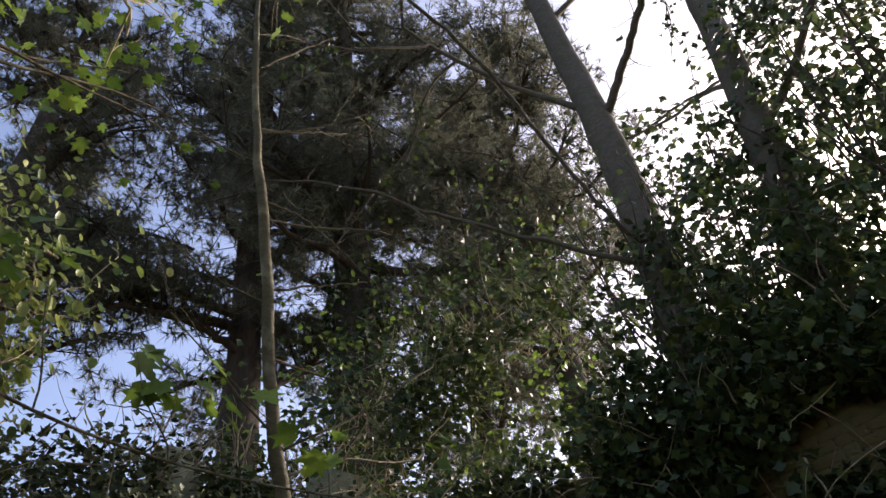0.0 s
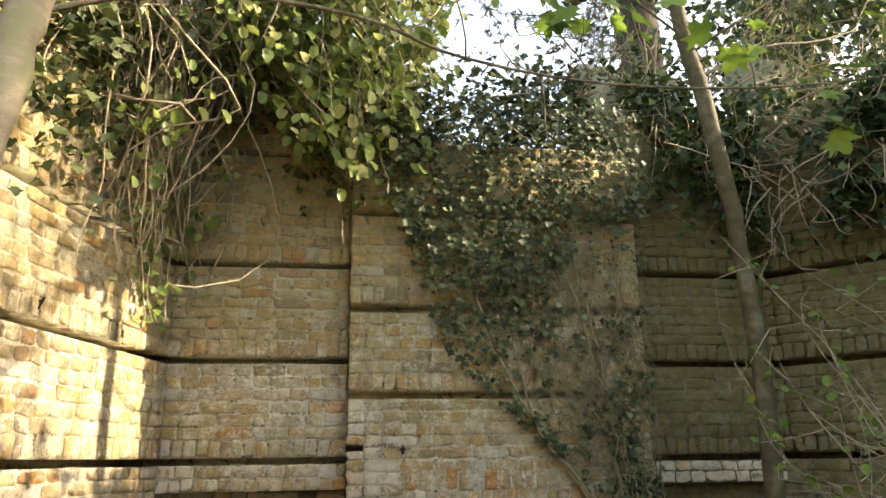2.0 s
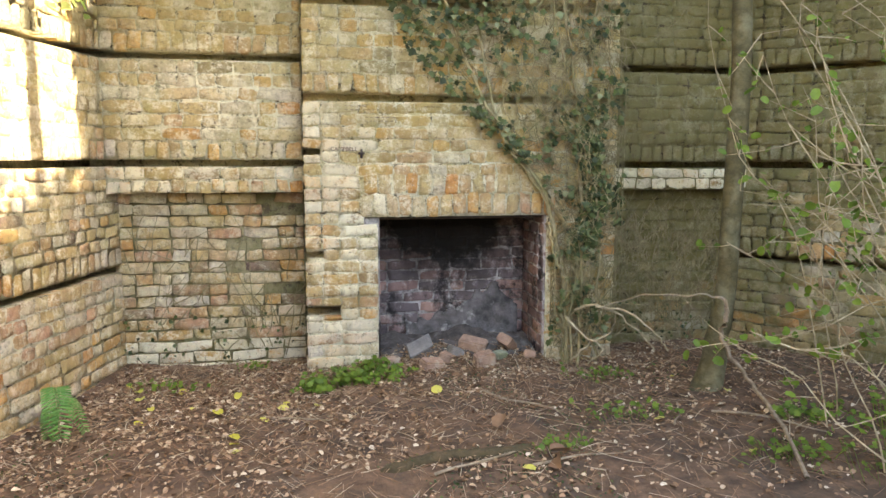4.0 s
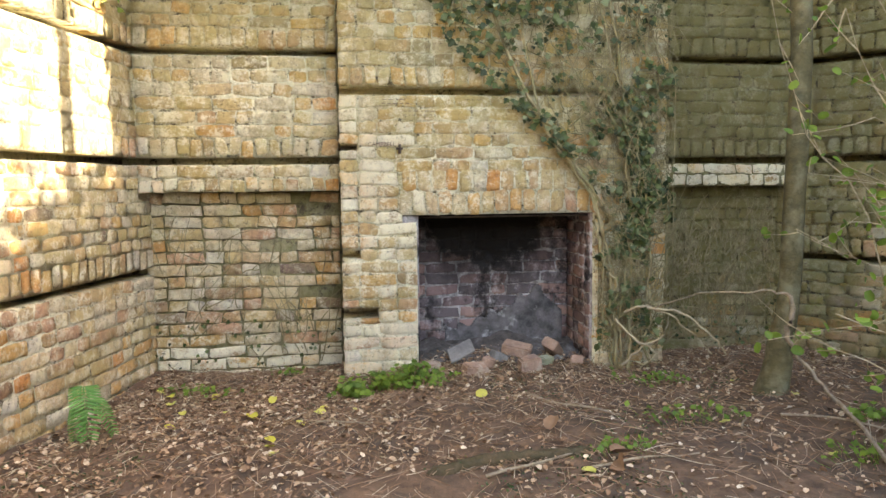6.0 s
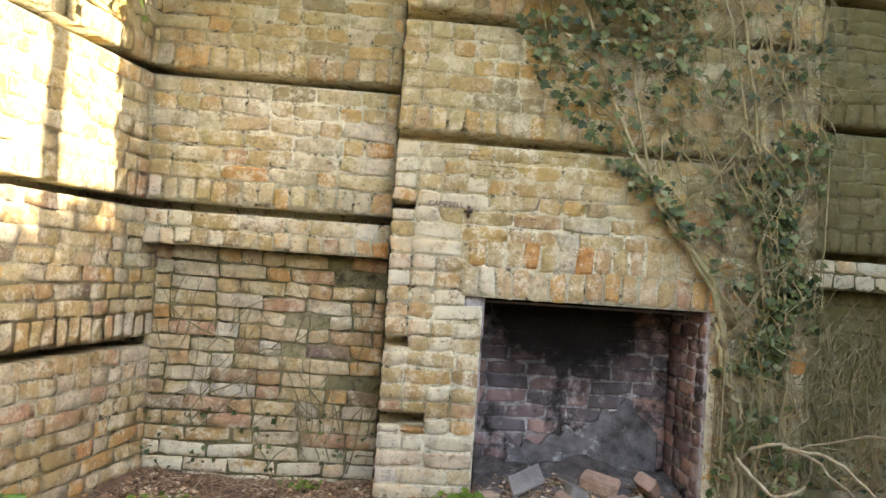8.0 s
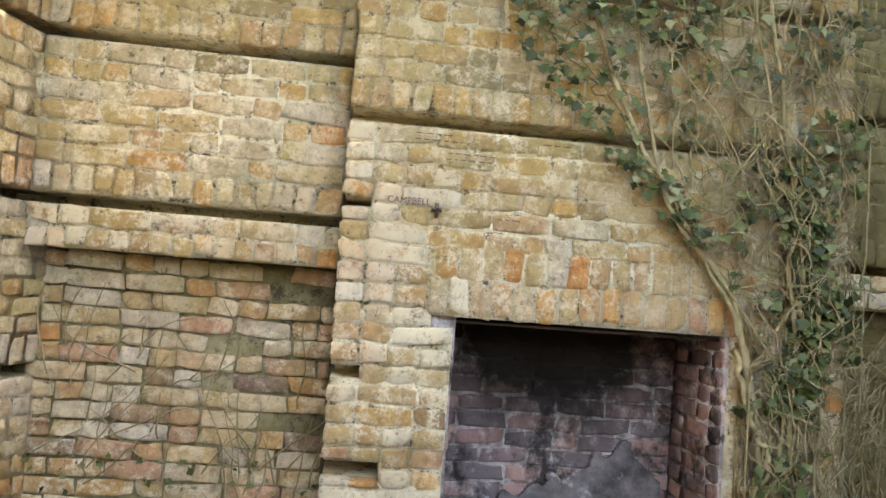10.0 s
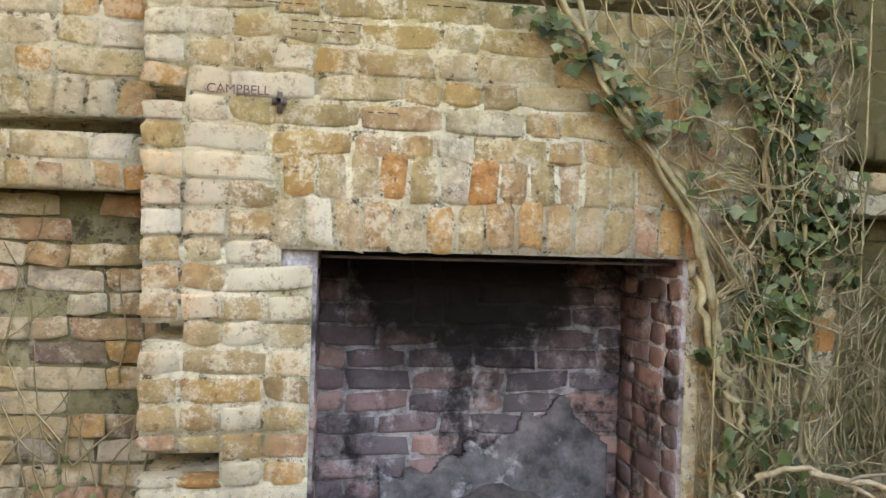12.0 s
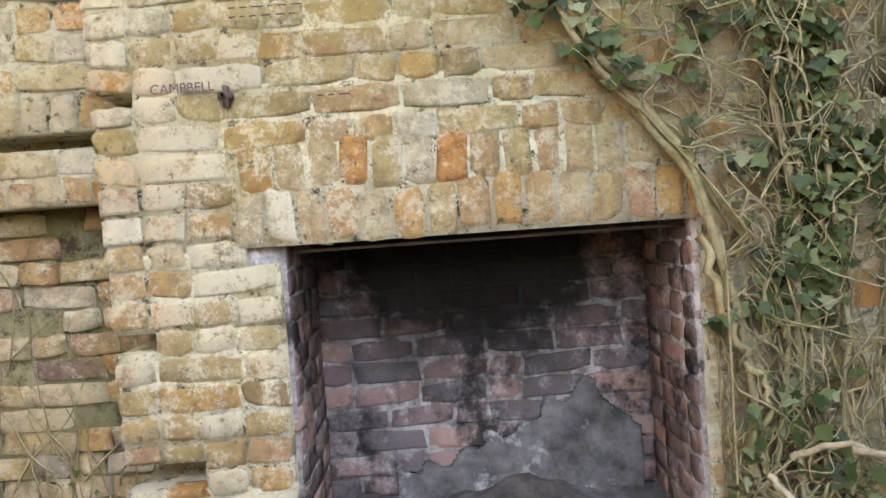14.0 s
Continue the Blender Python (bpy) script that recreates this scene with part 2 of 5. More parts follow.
def turned(rng, places, normals, sizes, wild=0.5, hang=0.0):
    """Frames whose z axis lies about a normal; their y axis points down by hang, at random otherwise."""
    n = np.asarray(normals, float) + rng.normal(0, wild, (len(places), 3))
    n /= np.linalg.norm(n, axis=1)[:, None] + 1e-9
    y = rng.normal(0, 1, n.shape) * (1 - hang) + np.array([0, 0, -1.6]) * hang
    y -= n * (y * n).sum(1)[:, None]
    y /= np.linalg.norm(y, axis=1)[:, None] + 1e-9
    x = np.cross(y, n)
    s = np.asarray(sizes)[:, None]
    return np.stack([x * s, y * s, n * s, np.asarray(places)], axis=2)


def tubes(lines, sides=6):
    """One mesh of tapered tubes; each line is (points, radii)."""
    vs, fs, base = [], [], 0
    ang = np.arange(sides) * 2 * math.pi / sides
    for pts, radii in lines:
        p = np.asarray(pts, float)
        d = np.gradient(p, axis=0)
        d /= np.linalg.norm(d, axis=1)[:, None] + 1e-9
        ref = np.where(np.abs(d[:, 2:3]) > 0.9, np.array([[1.0, 0, 0]]), np.array([[0, 0, 1.0]]))
        a = np.cross(d, ref)
        a /= np.linalg.norm(a, axis=1)[:, None] + 1e-9
        c = np.cross(d, a)
        r = np.broadcast_to(np.asarray(radii, float), (len(p),))
        ring = p[:, None] + r[:, None, None] * (a[:, None] * np.cos(ang)[None, :, None] + c[:, None] * np.sin(ang)[None, :, None])
        vs.append(ring.reshape(-1, 3))
        i = np.arange(len(p) - 1)[:, None] * sides
        k = np.arange(sides)[None]
        k2 = (k + 1) % sides
        fs.append(np.stack([i + k, i + k2, i + sides + k2, i + sides + k], axis=2).reshape(-1, 4) + base)
        base += len(p) * sides
    return np.concatenate(vs), np.concatenate(fs)


def wander(rng, a, b, n=8, sway=0.1, sag=0.0):
    """Points of a crooked line from a to b."""
    s = np.linspace(0, 1, n)[:, None]
    p = np.asarray(a) * (1 - s) + np.asarray(b) * s
    w = np.cumsum(rng.normal(0, 1, (n, 3)), axis=0)
    w -= w[0] + (w[-1] - w[0]) * s
    p = p + w * sway * np.linalg.norm(np.asarray(b) - np.asarray(a)) / n ** 0.5
    for k in range(2):
        p[1:-1] = (p[:-2] + 2 * p[1:-1] + p[2:]) / 4
    p[:, 2] -= sag * 4 * (s * (1 - s))[:, 0]
    return p


def boxes_mesh(name, boxes):
    """Closed boxes (x0, x1, y0, y1, z0, z1) in one mesh."""
    vs, fs = [], []
    for x0, x1, y0, y1, z0, z1 in boxes:
        o = len(vs)
        vs += [(x0, y0, z0), (x1, y0, z0), (x1, y1, z0), (x0, y1, z0), (x0, y0, z1), (x1, y0, z1), (x1, y1, z1), (x0, y1, z1)]
        fs += [(o, o + 3, o + 2, o + 1), (o + 4, o + 5, o + 6, o + 7), (o, o + 1, o + 5, o + 4), (o + 1, o + 2, o + 6, o + 5), (o + 2, o + 3, o + 7, o + 6), (o + 3, o, o + 4, o + 7)]
    return mesh_of(name, vs, np.array(fs))


# ---- brickwork ----
DEEP = 0.075


def brick_shape(w, h, seed):
    """A worn, flat-faced brick: its face on y = 0, its body behind it, its outline chipped."""
    rng = np.random.default_rng(seed)
    us, zs = [-0.5, -0.30, -0.06, 0.22, 0.5], [-0.5, -0.36, 0.34, 0.5]
    vs, fs = [], []
    lean, skew = rng.normal(0, 0.004), rng.normal(0, 0.0025)
    for j, z in enumerate(zs):
        for i, u in enumerate(us):
            rim = (i in (0, 4)) + (j in (0, 3))
            back = (0.0, 0.0025, 0.006)[rim] + rng.uniform(-0.002, 0.002)
            chip = 0.008 if rim == 2 and rng.random() < 0.25 else 0.0
            x, y = u * w + rng.uniform(-0.004, 0.004) + lean * z * 2, z * h + rng.uniform(-0.004, 0.0035) + skew * u * 2
            vs.append((x - math.copysign(chip, u), back + chip * 0.3, y - math.copysign(chip * 0.7, z)))
    for j in range(3):
        for i in range(4):
            a = j * 5 + i
            fs.append((a, a + 1, a + 6, a + 5))
    rim = [0, 1, 2, 3, 4, 9, 14, 19, 18, 17, 16, 15, 10, 5]
    o = len(vs)
    vs += [(vs[k][0], DEEP, vs[k][2]) for k in rim]
    for k in range(len(rim)):
        k2 = (k + 1) % len(rim)
        fs.append((rim[k2], rim[k], o + k, o + k2))
    return np.array(vs), np.array(fs)


SHAPES = {kind: [brick_shape(w, h, 10 * n + k) for k in range(12)] for n, (kind, (w, h)) in
          enumerate({"stretcher": (0.225, 0.070), "header": (0.106, 0.070), "rowlock": (0.072, 0.112)}.items())}
SIZES = {"stretcher": (0.225, 0.070), "header": (0.106, 0.070), "rowlock": (0.072, 0.112)}
MESHES = {}


def shared_brick(kind, k, mat):
    key = (kind, k, mat.name)
    if key not in MESHES:
        MESHES[key] = mesh_of("brick", *SHAPES[kind][k])
        MESHES[key].materials.append(mat)
    return MESHES[key]


def spans(length, z0, z1, holes, start=0.0):
    """The stretches of a course that no hole cuts."""
    out = [(start, length)]
    for u0, u1, h0, h1 in holes:
        if h0 < (z0 + z1) / 2 < h1:
            nxt = []
            for a, b in out:
                if u1 <= a or u0 >= b:
                    nxt.append((a, b))
                else:
                    nxt += [(a, u0)] * (u0 - a > 0.02) + [(u1, b)] * (b - u1 > 0.02)
            out = nxt
    return out


def courses(z0, z1, grooves, soldiers=True):
    """Rows (low, high, kind) from z0 to z1; a groove is a course that has fallen out."""
    edges = [z0] + [v for g in sorted(grooves) for v in g] + [z1]
    rows = []
    for k in range(0, len(edges), 2):
        lo, hi = edges[k], edges[k + 1]
        if k and soldiers and hi - lo > 0.12:
            rows.append((lo, lo + 0.118, "rowlock"))
            lo += 0.118
        n = max(1, round((hi - lo) / 0.079))
        rows += [(lo + (hi - lo) * i / n, lo + (hi - lo) * (i + 1) / n, "course") for i in range(n)]
    return rows


def lay(rng, rows, length, holes, bond=0.66):
    """Bricks (u, z, width, height, kind)."""
    out = []
    for n, (lo, hi, kind) in enumerate(rows):
        for a, b in spans(length, lo, hi, holes):
            u = a
            first = n % 2 == 0
            while b - u > 0.015:
                if kind == "rowlock":
                    w = 0.081 * rng.uniform(0.92, 1.1)
                else:
                    w = (0.116 if (first and u == a) or rng.random() < bond else 0.236) * rng.uniform(0.95, 1.05)
                    first = False
                if b - u - w < 0.05:
                    w = b - u
                out.append((u + w / 2, (lo + hi) / 2, (w - 0.0085) * rng.uniform(0.97, 1.0), (hi - lo - 0.008) * rng.uniform(0.95, 1.0), "rowlock" if kind == "rowlock" else ("stretcher" if w > 0.165 else "header")))
                u += w
    return out


def notch(bricks, holes):
    """Cuts bricks back round holes that a lost piece has left."""
    for u0, u1, z0, z1 in holes:
        out = []
        for u, z, w, h, kind in bricks:
            a, b, lo, hi = u - w / 2, u + w / 2, z - h / 2, z + h / 2
            if b <= u0 or a >= u1 or hi <= z0 or lo >= z1:
                out.append((u, z, w, h, kind))
                continue
            if b - u1 > 0.03:
                out.append(((u1 + b) / 2, z, b - u1, h, "header"))
                b = u1 - 0.006
            if z0 - lo > 0.018:
                out.append(((a + b) / 2, (lo + z0) / 2, b - a, z0 - lo, kind))
            if hi - z1 > 0.018:
                out.append(((a + b) / 2, (hi + z1) / 2, b - a, hi - z1, kind))
        bricks = out
    return bricks


def brickwork(wall, bricks, m, rng, mat=None, mats=None, keep=300, near=None, uneven=0.003, gone=0.0):
    """Lays bricks on a wall: the nearest ones each an object, the rest in one mesh."""
    mat, mats = mat or BRICK, mats or BRICKS
    if near:
        bricks = sorted(bricks, key=near)
    rest_v, rest_f, base = [], [], 0
    done = 0
    for u, z, w, h, kind in bricks:
        if rng.random() < gone:
            continue
        sw, sh = SIZES[kind]
        k = int(rng.integers(12))
        tilt = rng.normal(0, 0.012)
        z += 0.009 * noise.noise((u * 1.1, z * 0.6, 3.0)) + (rng.normal(0, 0.006) if kind == "rowlock" else rng.normal(0, 0.0015))
        local = m @ Matrix.Translation((u, -min(abs(rng.normal(0, uneven)), 0.03 if uneven > 0.01 else 0.011), z)) @ Matrix.Rotation(tilt, 4, "Y") @ Matrix.Diagonal((w / sw, 1, h / sh, 1))
        if done < keep:
            ob = new("brick", shared_brick(kind, k, mat))
            ob.parent, ob.matrix_basis = wall, local
            done += 1
        else:
            v, f = SHAPES[kind][k]
            a = np.array(local)
            rest_v.append(v @ a[:3, :3].T + a[:3, 3])
            rest_f.append(f + base)
            base += len(v)
    if rest_v:
        part("bricks_beyond", mesh_of("bricks_beyond", np.concatenate(rest_v), np.concatenate(rest_f)), mats, wall, kind="stuff")


def core(name, m, length, z0, z1, grooves, holes, label, mat=None, thick=0.34, groove_depth=0.19, start=0.0, flush=0.0025):
    """The body of a wall behind its bricks, with the fallen courses cut into it."""
    cuts = sorted({z0, z1} | {v for g in grooves for v in g} | {v for h in holes for v in h[2:] if z0 < v < z1})
    boxes = []
    for lo, hi in zip(cuts, cuts[1:]):
        mid = (lo + hi) / 2
        depth = groove_depth if any(g[0] < mid < g[1] for g in grooves) else flush
        for a, b in spans(length, lo, hi, holes, start):
            boxes.append((a, b, depth, thick, lo, hi))
    ob = part(name, boxes_mesh(name, boxes), mat or MORTAR)
    ob.data.transform(m)
    return tagged(ob, label, "wall", kind="structure")


def along(x0, y0, x1, y1):
    """Frame of a wall: x along it, y into it."""
    return Matrix.Translation((x0, y0, 0)) @ Matrix.Rotation(math.atan2(y1 - y0, x1 - x0), 4, "Z")


GROOVES = [(1.315, 1.362), (1.987, 2.036), (2.672, 2.722), (3.53, 3.58), (3.87, 3.915)]
ALC, REC, CB = 0.17, 0.325, 2.125
BOTTOM = -0.25

# chimney breast
lintel = (0.365, 1.645, 0.99, 1.285)
fire = (0.475, 1.635, BOTTOM - 1, 0.99)
corbel = (0.385, 0.476, 0.925, 0.991)
slots = [(-0.01, 0.118, 1.392, 1.432), (-0.01, 0.125, 0.722, 0.776), (-0.01, 0.23, 0.335, 0.412)]
cb_grooves = [(1.732, 1.786), (2.325, 2.392), (3.03, 3.085)]
rng = np.random.default_rng(1)
m_cb = along(0, 0, 1, 0)
wall_chimney = core("wall_chimney_breast", m_cb, CB - 0.012, BOTTOM, 3.62, cb_grooves, [fire, corbel] + [(0.0, s[1], s[2], s[3]) for s in slots],
                    "weathered yellow brick chimney breast with fallen courses", start=0.012)
laid = lay(rng, courses(BOTTOM, 3.62, cb_grooves), CB, [fire, corbel, lintel])
laid = notch(laid, slots)
for row, (lo, hi) in enumerate(((0.99, 1.138), (1.138, 1.285))):
    u = lintel[0] + (0.02 if row else 0)
    while u < lintel[1] - 0.04:
        w = rng.uniform(0.082, 0.096)
        laid.append((u + w / 2, (lo + hi) / 2 + 0.012 * math.sin((u - 0.37) / 1.27 * math.pi) * (1 - row) - 0.004, w - 0.010, hi - lo - 0.010, "rowlock"))
        u += w
white = [b for b in laid if (b[0] < 0.46 and b[1] < 0.33 and rng.random() < 0.75) or (b[0] < 0.24 and 1.0 < b[1] < 1.74 and rng.random() < 0.65) or (b[0] < 0.5 and 0.3 < b[1] < 1.6 and rng.random() < 0.28)]
brickwork(wall_chimney, [b for b in laid if b not in white], m_cb, rng, keep=290, near=lambda b: b[1])
brickwork(wall_chimney, white, m_cb, rng, LIMED, LIMEDS)

# fireplace
backing = part("wall_backing", boxes_mesh("wall_backing", [(-1.7, 0.30, 0.60, 0.85, BOTTOM, 3.7), (1.85, 3.7, 0.60, 0.85, BOTTOM, 3.7), (0.30, 1.85, 0.74, 0.85, BOTTOM, 3.7),
                                                           (0.02, 0.26, 0.33, 0.60, BOTTOM, 3.55), (1.87, 2.105, 0.13, 0.60, BOTTOM, 3.55), (0.26, 1.87, 0.36, 0.60, 1.87, 3.55)]), MORTAR)
tagged(backing, "rough rubble body of the ruined wall", "wall", kind="structure")
m_back = along(0.475, 0.52, 1.63, 0.52)
wall_fire = core("wall_fireback", m_back, 1.355, BOTTOM, 1.75, [], [], "sooty brick back of the fireplace, its shaded top painted black", SOOT_MORTAR, 0.2, start=-0.2)
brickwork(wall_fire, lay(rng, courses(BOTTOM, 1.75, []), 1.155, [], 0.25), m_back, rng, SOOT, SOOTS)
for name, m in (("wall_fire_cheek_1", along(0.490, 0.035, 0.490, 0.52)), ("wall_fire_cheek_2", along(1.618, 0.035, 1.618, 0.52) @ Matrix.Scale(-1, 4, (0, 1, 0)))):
    w = core(name, m, 0.49, BOTTOM, 1.70, [], [], "sooty brick cheek of the fireplace, its shaded top painted black", SOOT_MORTAR, 0.2)
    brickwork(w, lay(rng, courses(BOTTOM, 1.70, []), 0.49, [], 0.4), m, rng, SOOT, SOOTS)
flue = part("ceiling_flue", boxes_mesh("ceiling_flue", [(0.3, 1.8, 0.34, 0.7, 1.752, 1.86)]), SOOT_MORTAR)
tagged(flue, "black sooty roof of the flue", "ceiling", kind="structure")

# alcoves: upper wall carried on a ledge, recessed wall below
RIGHT = 3.22
for name, x0, x1, seed in (("left", -1.225, 0.0, 2), ("right", CB, RIGHT, 3)):
    rng = np.random.default_rng(seed)
    m = along(x0, ALC, x1, ALC)
    length = x1 - x0
    side = "beside the chimney breast"
    gr = [(a - 0.012, b - 0.012) for a, b in GROOVES[:3]] if name == "right" else GROOVES
    ztop = 4.45 if name == "left" else 4.0
    w = core("wall_alcove_" + name, m, length, 1.148, ztop, gr, [], "mossy brick alcove wall with fallen courses " + side, DARK_JOINT if name == "right" else MORTAR)
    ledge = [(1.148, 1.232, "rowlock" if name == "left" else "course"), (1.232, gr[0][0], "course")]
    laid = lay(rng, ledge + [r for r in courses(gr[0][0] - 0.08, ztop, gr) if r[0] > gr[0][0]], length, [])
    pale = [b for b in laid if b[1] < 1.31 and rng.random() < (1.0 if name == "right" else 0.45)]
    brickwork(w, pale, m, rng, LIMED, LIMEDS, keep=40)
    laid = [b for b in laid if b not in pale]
    brickwork(w, laid, m, rng, *((GREEN_SHADED, GREEN_SHADEDS) if name == "right" else ()), keep=260, near=lambda b: b[1])
    m = along(x0, REC, x1, REC)
    w = core("wall_recess_" + name, m, length + 0.015, BOTTOM, 1.20, [], [], "rough mossy brick recess below a ledge " + side, mat=DARK_JOINT, thick=0.27, flush=0.006, start=-0.1 if name == "left" else -0.015)
    laid = lay(rng, courses(BOTTOM, 1.143, []), length, [], 0.4)
    if name == "left":
        white = [b for b in laid if b[1] < 0.17]
        brickwork(w, white, m, rng, LIMED, LIMEDS)
        laid = [b for b in laid if b[1] >= 0.17]
    brickwork(w, laid, m, rng, *((GREEN_SHADED, GREEN_SHADEDS) if name == "right" else ()), uneven=0.014, gone=0.04)

# splayed side walls
LEFT_END = (-2.99, -7.0)
m = Matrix.Translation((*LEFT_END, 0)) @ Matrix.Rotation(math.atan2(0.17 + 7.0, -1.225 + 2.99), 4, "Z")
left_len = math.hypot(7.17, 1.765) + 0.16
rng = np.random.default_rng(4)
gl = [(0.625, 0.672)] + [g for g in GROOVES]
w = core("wall_left", m, left_len + 0.02, BOTTOM, 4.4, gl, [], "splayed yellow brick wall with fallen courses and lime bloom")
brickwork(w, lay(rng, courses(BOTTOM, 4.4, gl), left_len, []), m, rng, keep=300, near=lambda b: max((left_len - b[0]) * 1.6, abs(b[1] - 1.2)))
turn = (4.92, -1.92)
RUN = Vector((turn[0] - RIGHT, turn[1] - 0.17)).normalized() * 0.18
m = along(RIGHT - RUN.x, 0.17 - RUN.y, *turn)
right_len = math.hypot(turn[0] - RIGHT, turn[1] - 0.17) + 0.18
gr = [(0.625, 0.672)] + [(a - 0.012, b - 0.012) for a, b in GROOVES[:3]]
rng = np.random.default_rng(5)
w = core("wall_right", m, right_len, BOTTOM, 4.0, gr, [], "shaded green-stained brick wall with fallen courses", DARK_JOINT)
brickwork(w, lay(rng, courses(BOTTOM, 4.0, gr), right_len, []), m, rng, GREEN_SHADED, GREEN_SHADEDS, keep=300, near=lambda b: max(b[0], abs(b[1] - 1.2)))
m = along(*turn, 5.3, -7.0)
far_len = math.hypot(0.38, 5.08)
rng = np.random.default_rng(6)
w = core("wall_far_right", m, far_len, BOTTOM, 4.0, gr, [], "shaded brick wall under ivy", DARK_JOINT)
brickwork(w, lay(rng, courses(BOTTOM, 4.0, gr), far_len, []), m, rng, GREEN_SHADED, GREEN_SHADEDS, keep=0)

# ---- ground ----
def hill(x, y):
    return 0.05 * noise.noise((x * 0.8, y * 0.8, 0)) + 0.022 * noise.noise((x * 3.1, y * 3.1, 4)) + 0.012 * noise.noise((x * 9, y * 9, 8))


def floor_z(x, y):
    heap = 0.07 * math.exp(-((x - 1.15) ** 2 / 0.35 + (y - 0.25) ** 2 / 0.12))
    return hill(x, y) - 0.02 + heap - 0.03 * max(0.0, -y - 1.0) * 0.3


xs, ys = np.arange(-3.2, 5.6, 0.05), np.arange(-9.0, 0.62, 0.05)
grid = [(x, y, floor_z(x, y)) for y in ys for x in xs]
nx = len(xs)
quads = np.array([(j * nx + i, j * nx + i + 1, (j + 1) * nx + i + 1, (j + 1) * nx + i) for j in range(len(ys) - 1) for i in range(nx - 1)])
floor = part("floor", mesh_of("floor", grid, quads), SOIL, smooth=True)
tagged(floor, "brown leaf-mould earth floor inside the ruin", "ground", kind="structure")

ring = [(-3.33, -7.0), (-3.0, -5.5), (-2.4, -3.0), (-1.85, -0.8), (-1.57, 0.5), (0.0, 0.55), (2.0, 0.55), (3.4, 0.52), (4.2, -0.4), (5.2, -1.7), (5.45, -4), (5.64, -7), (5.6, -9.0), (2.5, -9.0), (-0.5, -9.0), (-3.2, -9.0)]
verts, faces = [], []
steps = (0, 0.6, 2, 5, 12, 35, 100, 400)
for d in steps:
    for x, y in ring:
        v = Vector((x - 1.0, y + 3.5))
        v.normalize()
        rise = 3.62 if y > -7.5 else 3.62 * min(1.0, d / 6.0)
        low = -0.12 if y <= -9.0 and d == 0 else 0.0
        verts.append((x + v.x * d, y + v.y * d, rise + low + 0.25 * min(d, 3) * noise.noise((x + v.x * d, y + v.y * d, 2.0)) + 0.01 * min(d, 35)))
n = len(ring)
for k in range(len(steps) - 1):
    for i in range(n):
        j = (i + 1) % n
        faces.append((k * n + i, (k + 1) * n + i, (k + 1) * n + j, k * n + j))
ground = part("ground", mesh_of("ground", verts, np.array(faces)), BANK, smooth=True)
tagged(ground, "raised woodland ground around the sunken ruin", "ground", kind="structure")

# ---- plants: leaves, needles, stems ----
def leaf_outline(points, fold=0.15):
    """A leaf from half an outline (x, y), folded along its middle; fan of triangles round the midrib."""
    left = [(-x, y, fold * x) for x, y in points]
    right = [(x, y, fold * x) for x, y in points]
    ys = [y for _, y in points]
    verts = [(0, ys[0] - 0.05, 0), (0, (ys[0] + ys[-1]) / 2, -0.03), (0, ys[-1] + 0.08, -0.06)]
    verts += right + left
    n = len(points)
    faces = []
    for o, flip in ((3, False), (3 + n, True)):
        chain = [0] + [o + k for k in range(n)] + [2]
        for a, b in zip(chain, chain[1:]):
            faces.append((1, b, a) if flip else (1, a, b))
    return np.array(verts, float), np.array(faces)


IVY_LEAF = leaf_outline([(0.32, -0.20), (0.36, 0.02), (0.74, 0.16), (0.36, 0.38), (0.17, 0.72)], 0.22)
OVAL_LEAF = leaf_outline([(0.22, 0.10), (0.36, 0.45), (0.24, 0.85)], 0.3)
MAPLE_LEAF = leaf_outline([(0.35, -0.10), (0.30, 0.12), (0.80, 0.18), (0.50, 0.42), (0.72, 0.78), (0.28, 0.62), (0.20, 0.95)], 0.12)
DEAD_LEAF = leaf_outline([(0.25, 0.12), (0.38, 0.5), (0.18, 0.9)], 0.55)


def tuft_shape():
    r = np.random.default_rng(77)
    vs, fs = [], []
    for k in range(16):
        d = r.normal(0, 1, 3)
        d[1] = abs(d[1]) + 0.3
        d /= np.linalg.norm(d)
        s = np.cross(d, r.normal(0, 1, 3))
        s *= 0.035 / np.linalg.norm(s)
        vs += [-s, s, d * r.uniform(0.7, 1.1)]
        fs.append((3 * k, 3 * k + 1, 3 * k + 2))
    return np.array(vs), np.array(fs)


TUFT = tuft_shape()


def foliage(name, shape, places, normals, sizes, mat, parent=None, rng=None, wild=0.5, hang=0.0, label=""):
    v, f = scatter(*shape, turned(rng, places, normals, sizes, wild, hang))
    return part(name, mesh_of(name, v, f), mat, parent, label, kind="stuff")


def bundle(name, lines, mat, parent=None, sides=5, label="", kind=""):
    return part(name, mesh_of(name, *tubes(lines, sides)), mat, parent, label, kind, smooth=True)


def taper(n, a, b):
    return np.linspace(a, b, n)


def spline(points, n=24):
    """Smooth points through a few."""
    p = np.asarray(points, float)
    s = np.linspace(0, len(p) - 1, n)
    out = []
    for x in s:
        i = min(int(x), len(p) - 2)
        f = x - i
        p0, p1, p2, p3 = p[max(i - 1, 0)], p[i], p[i + 1], p[min(i + 2, len(p) - 1)]
        out.append(0.5 * (2 * p1 + (p2 - p0) * f + (2 * p0 - 5 * p1 + 4 * p2 - p3) * f * f + (3 * p1 - p0 - 3 * p2 + p3) * f ** 3))
    return np.array(out)


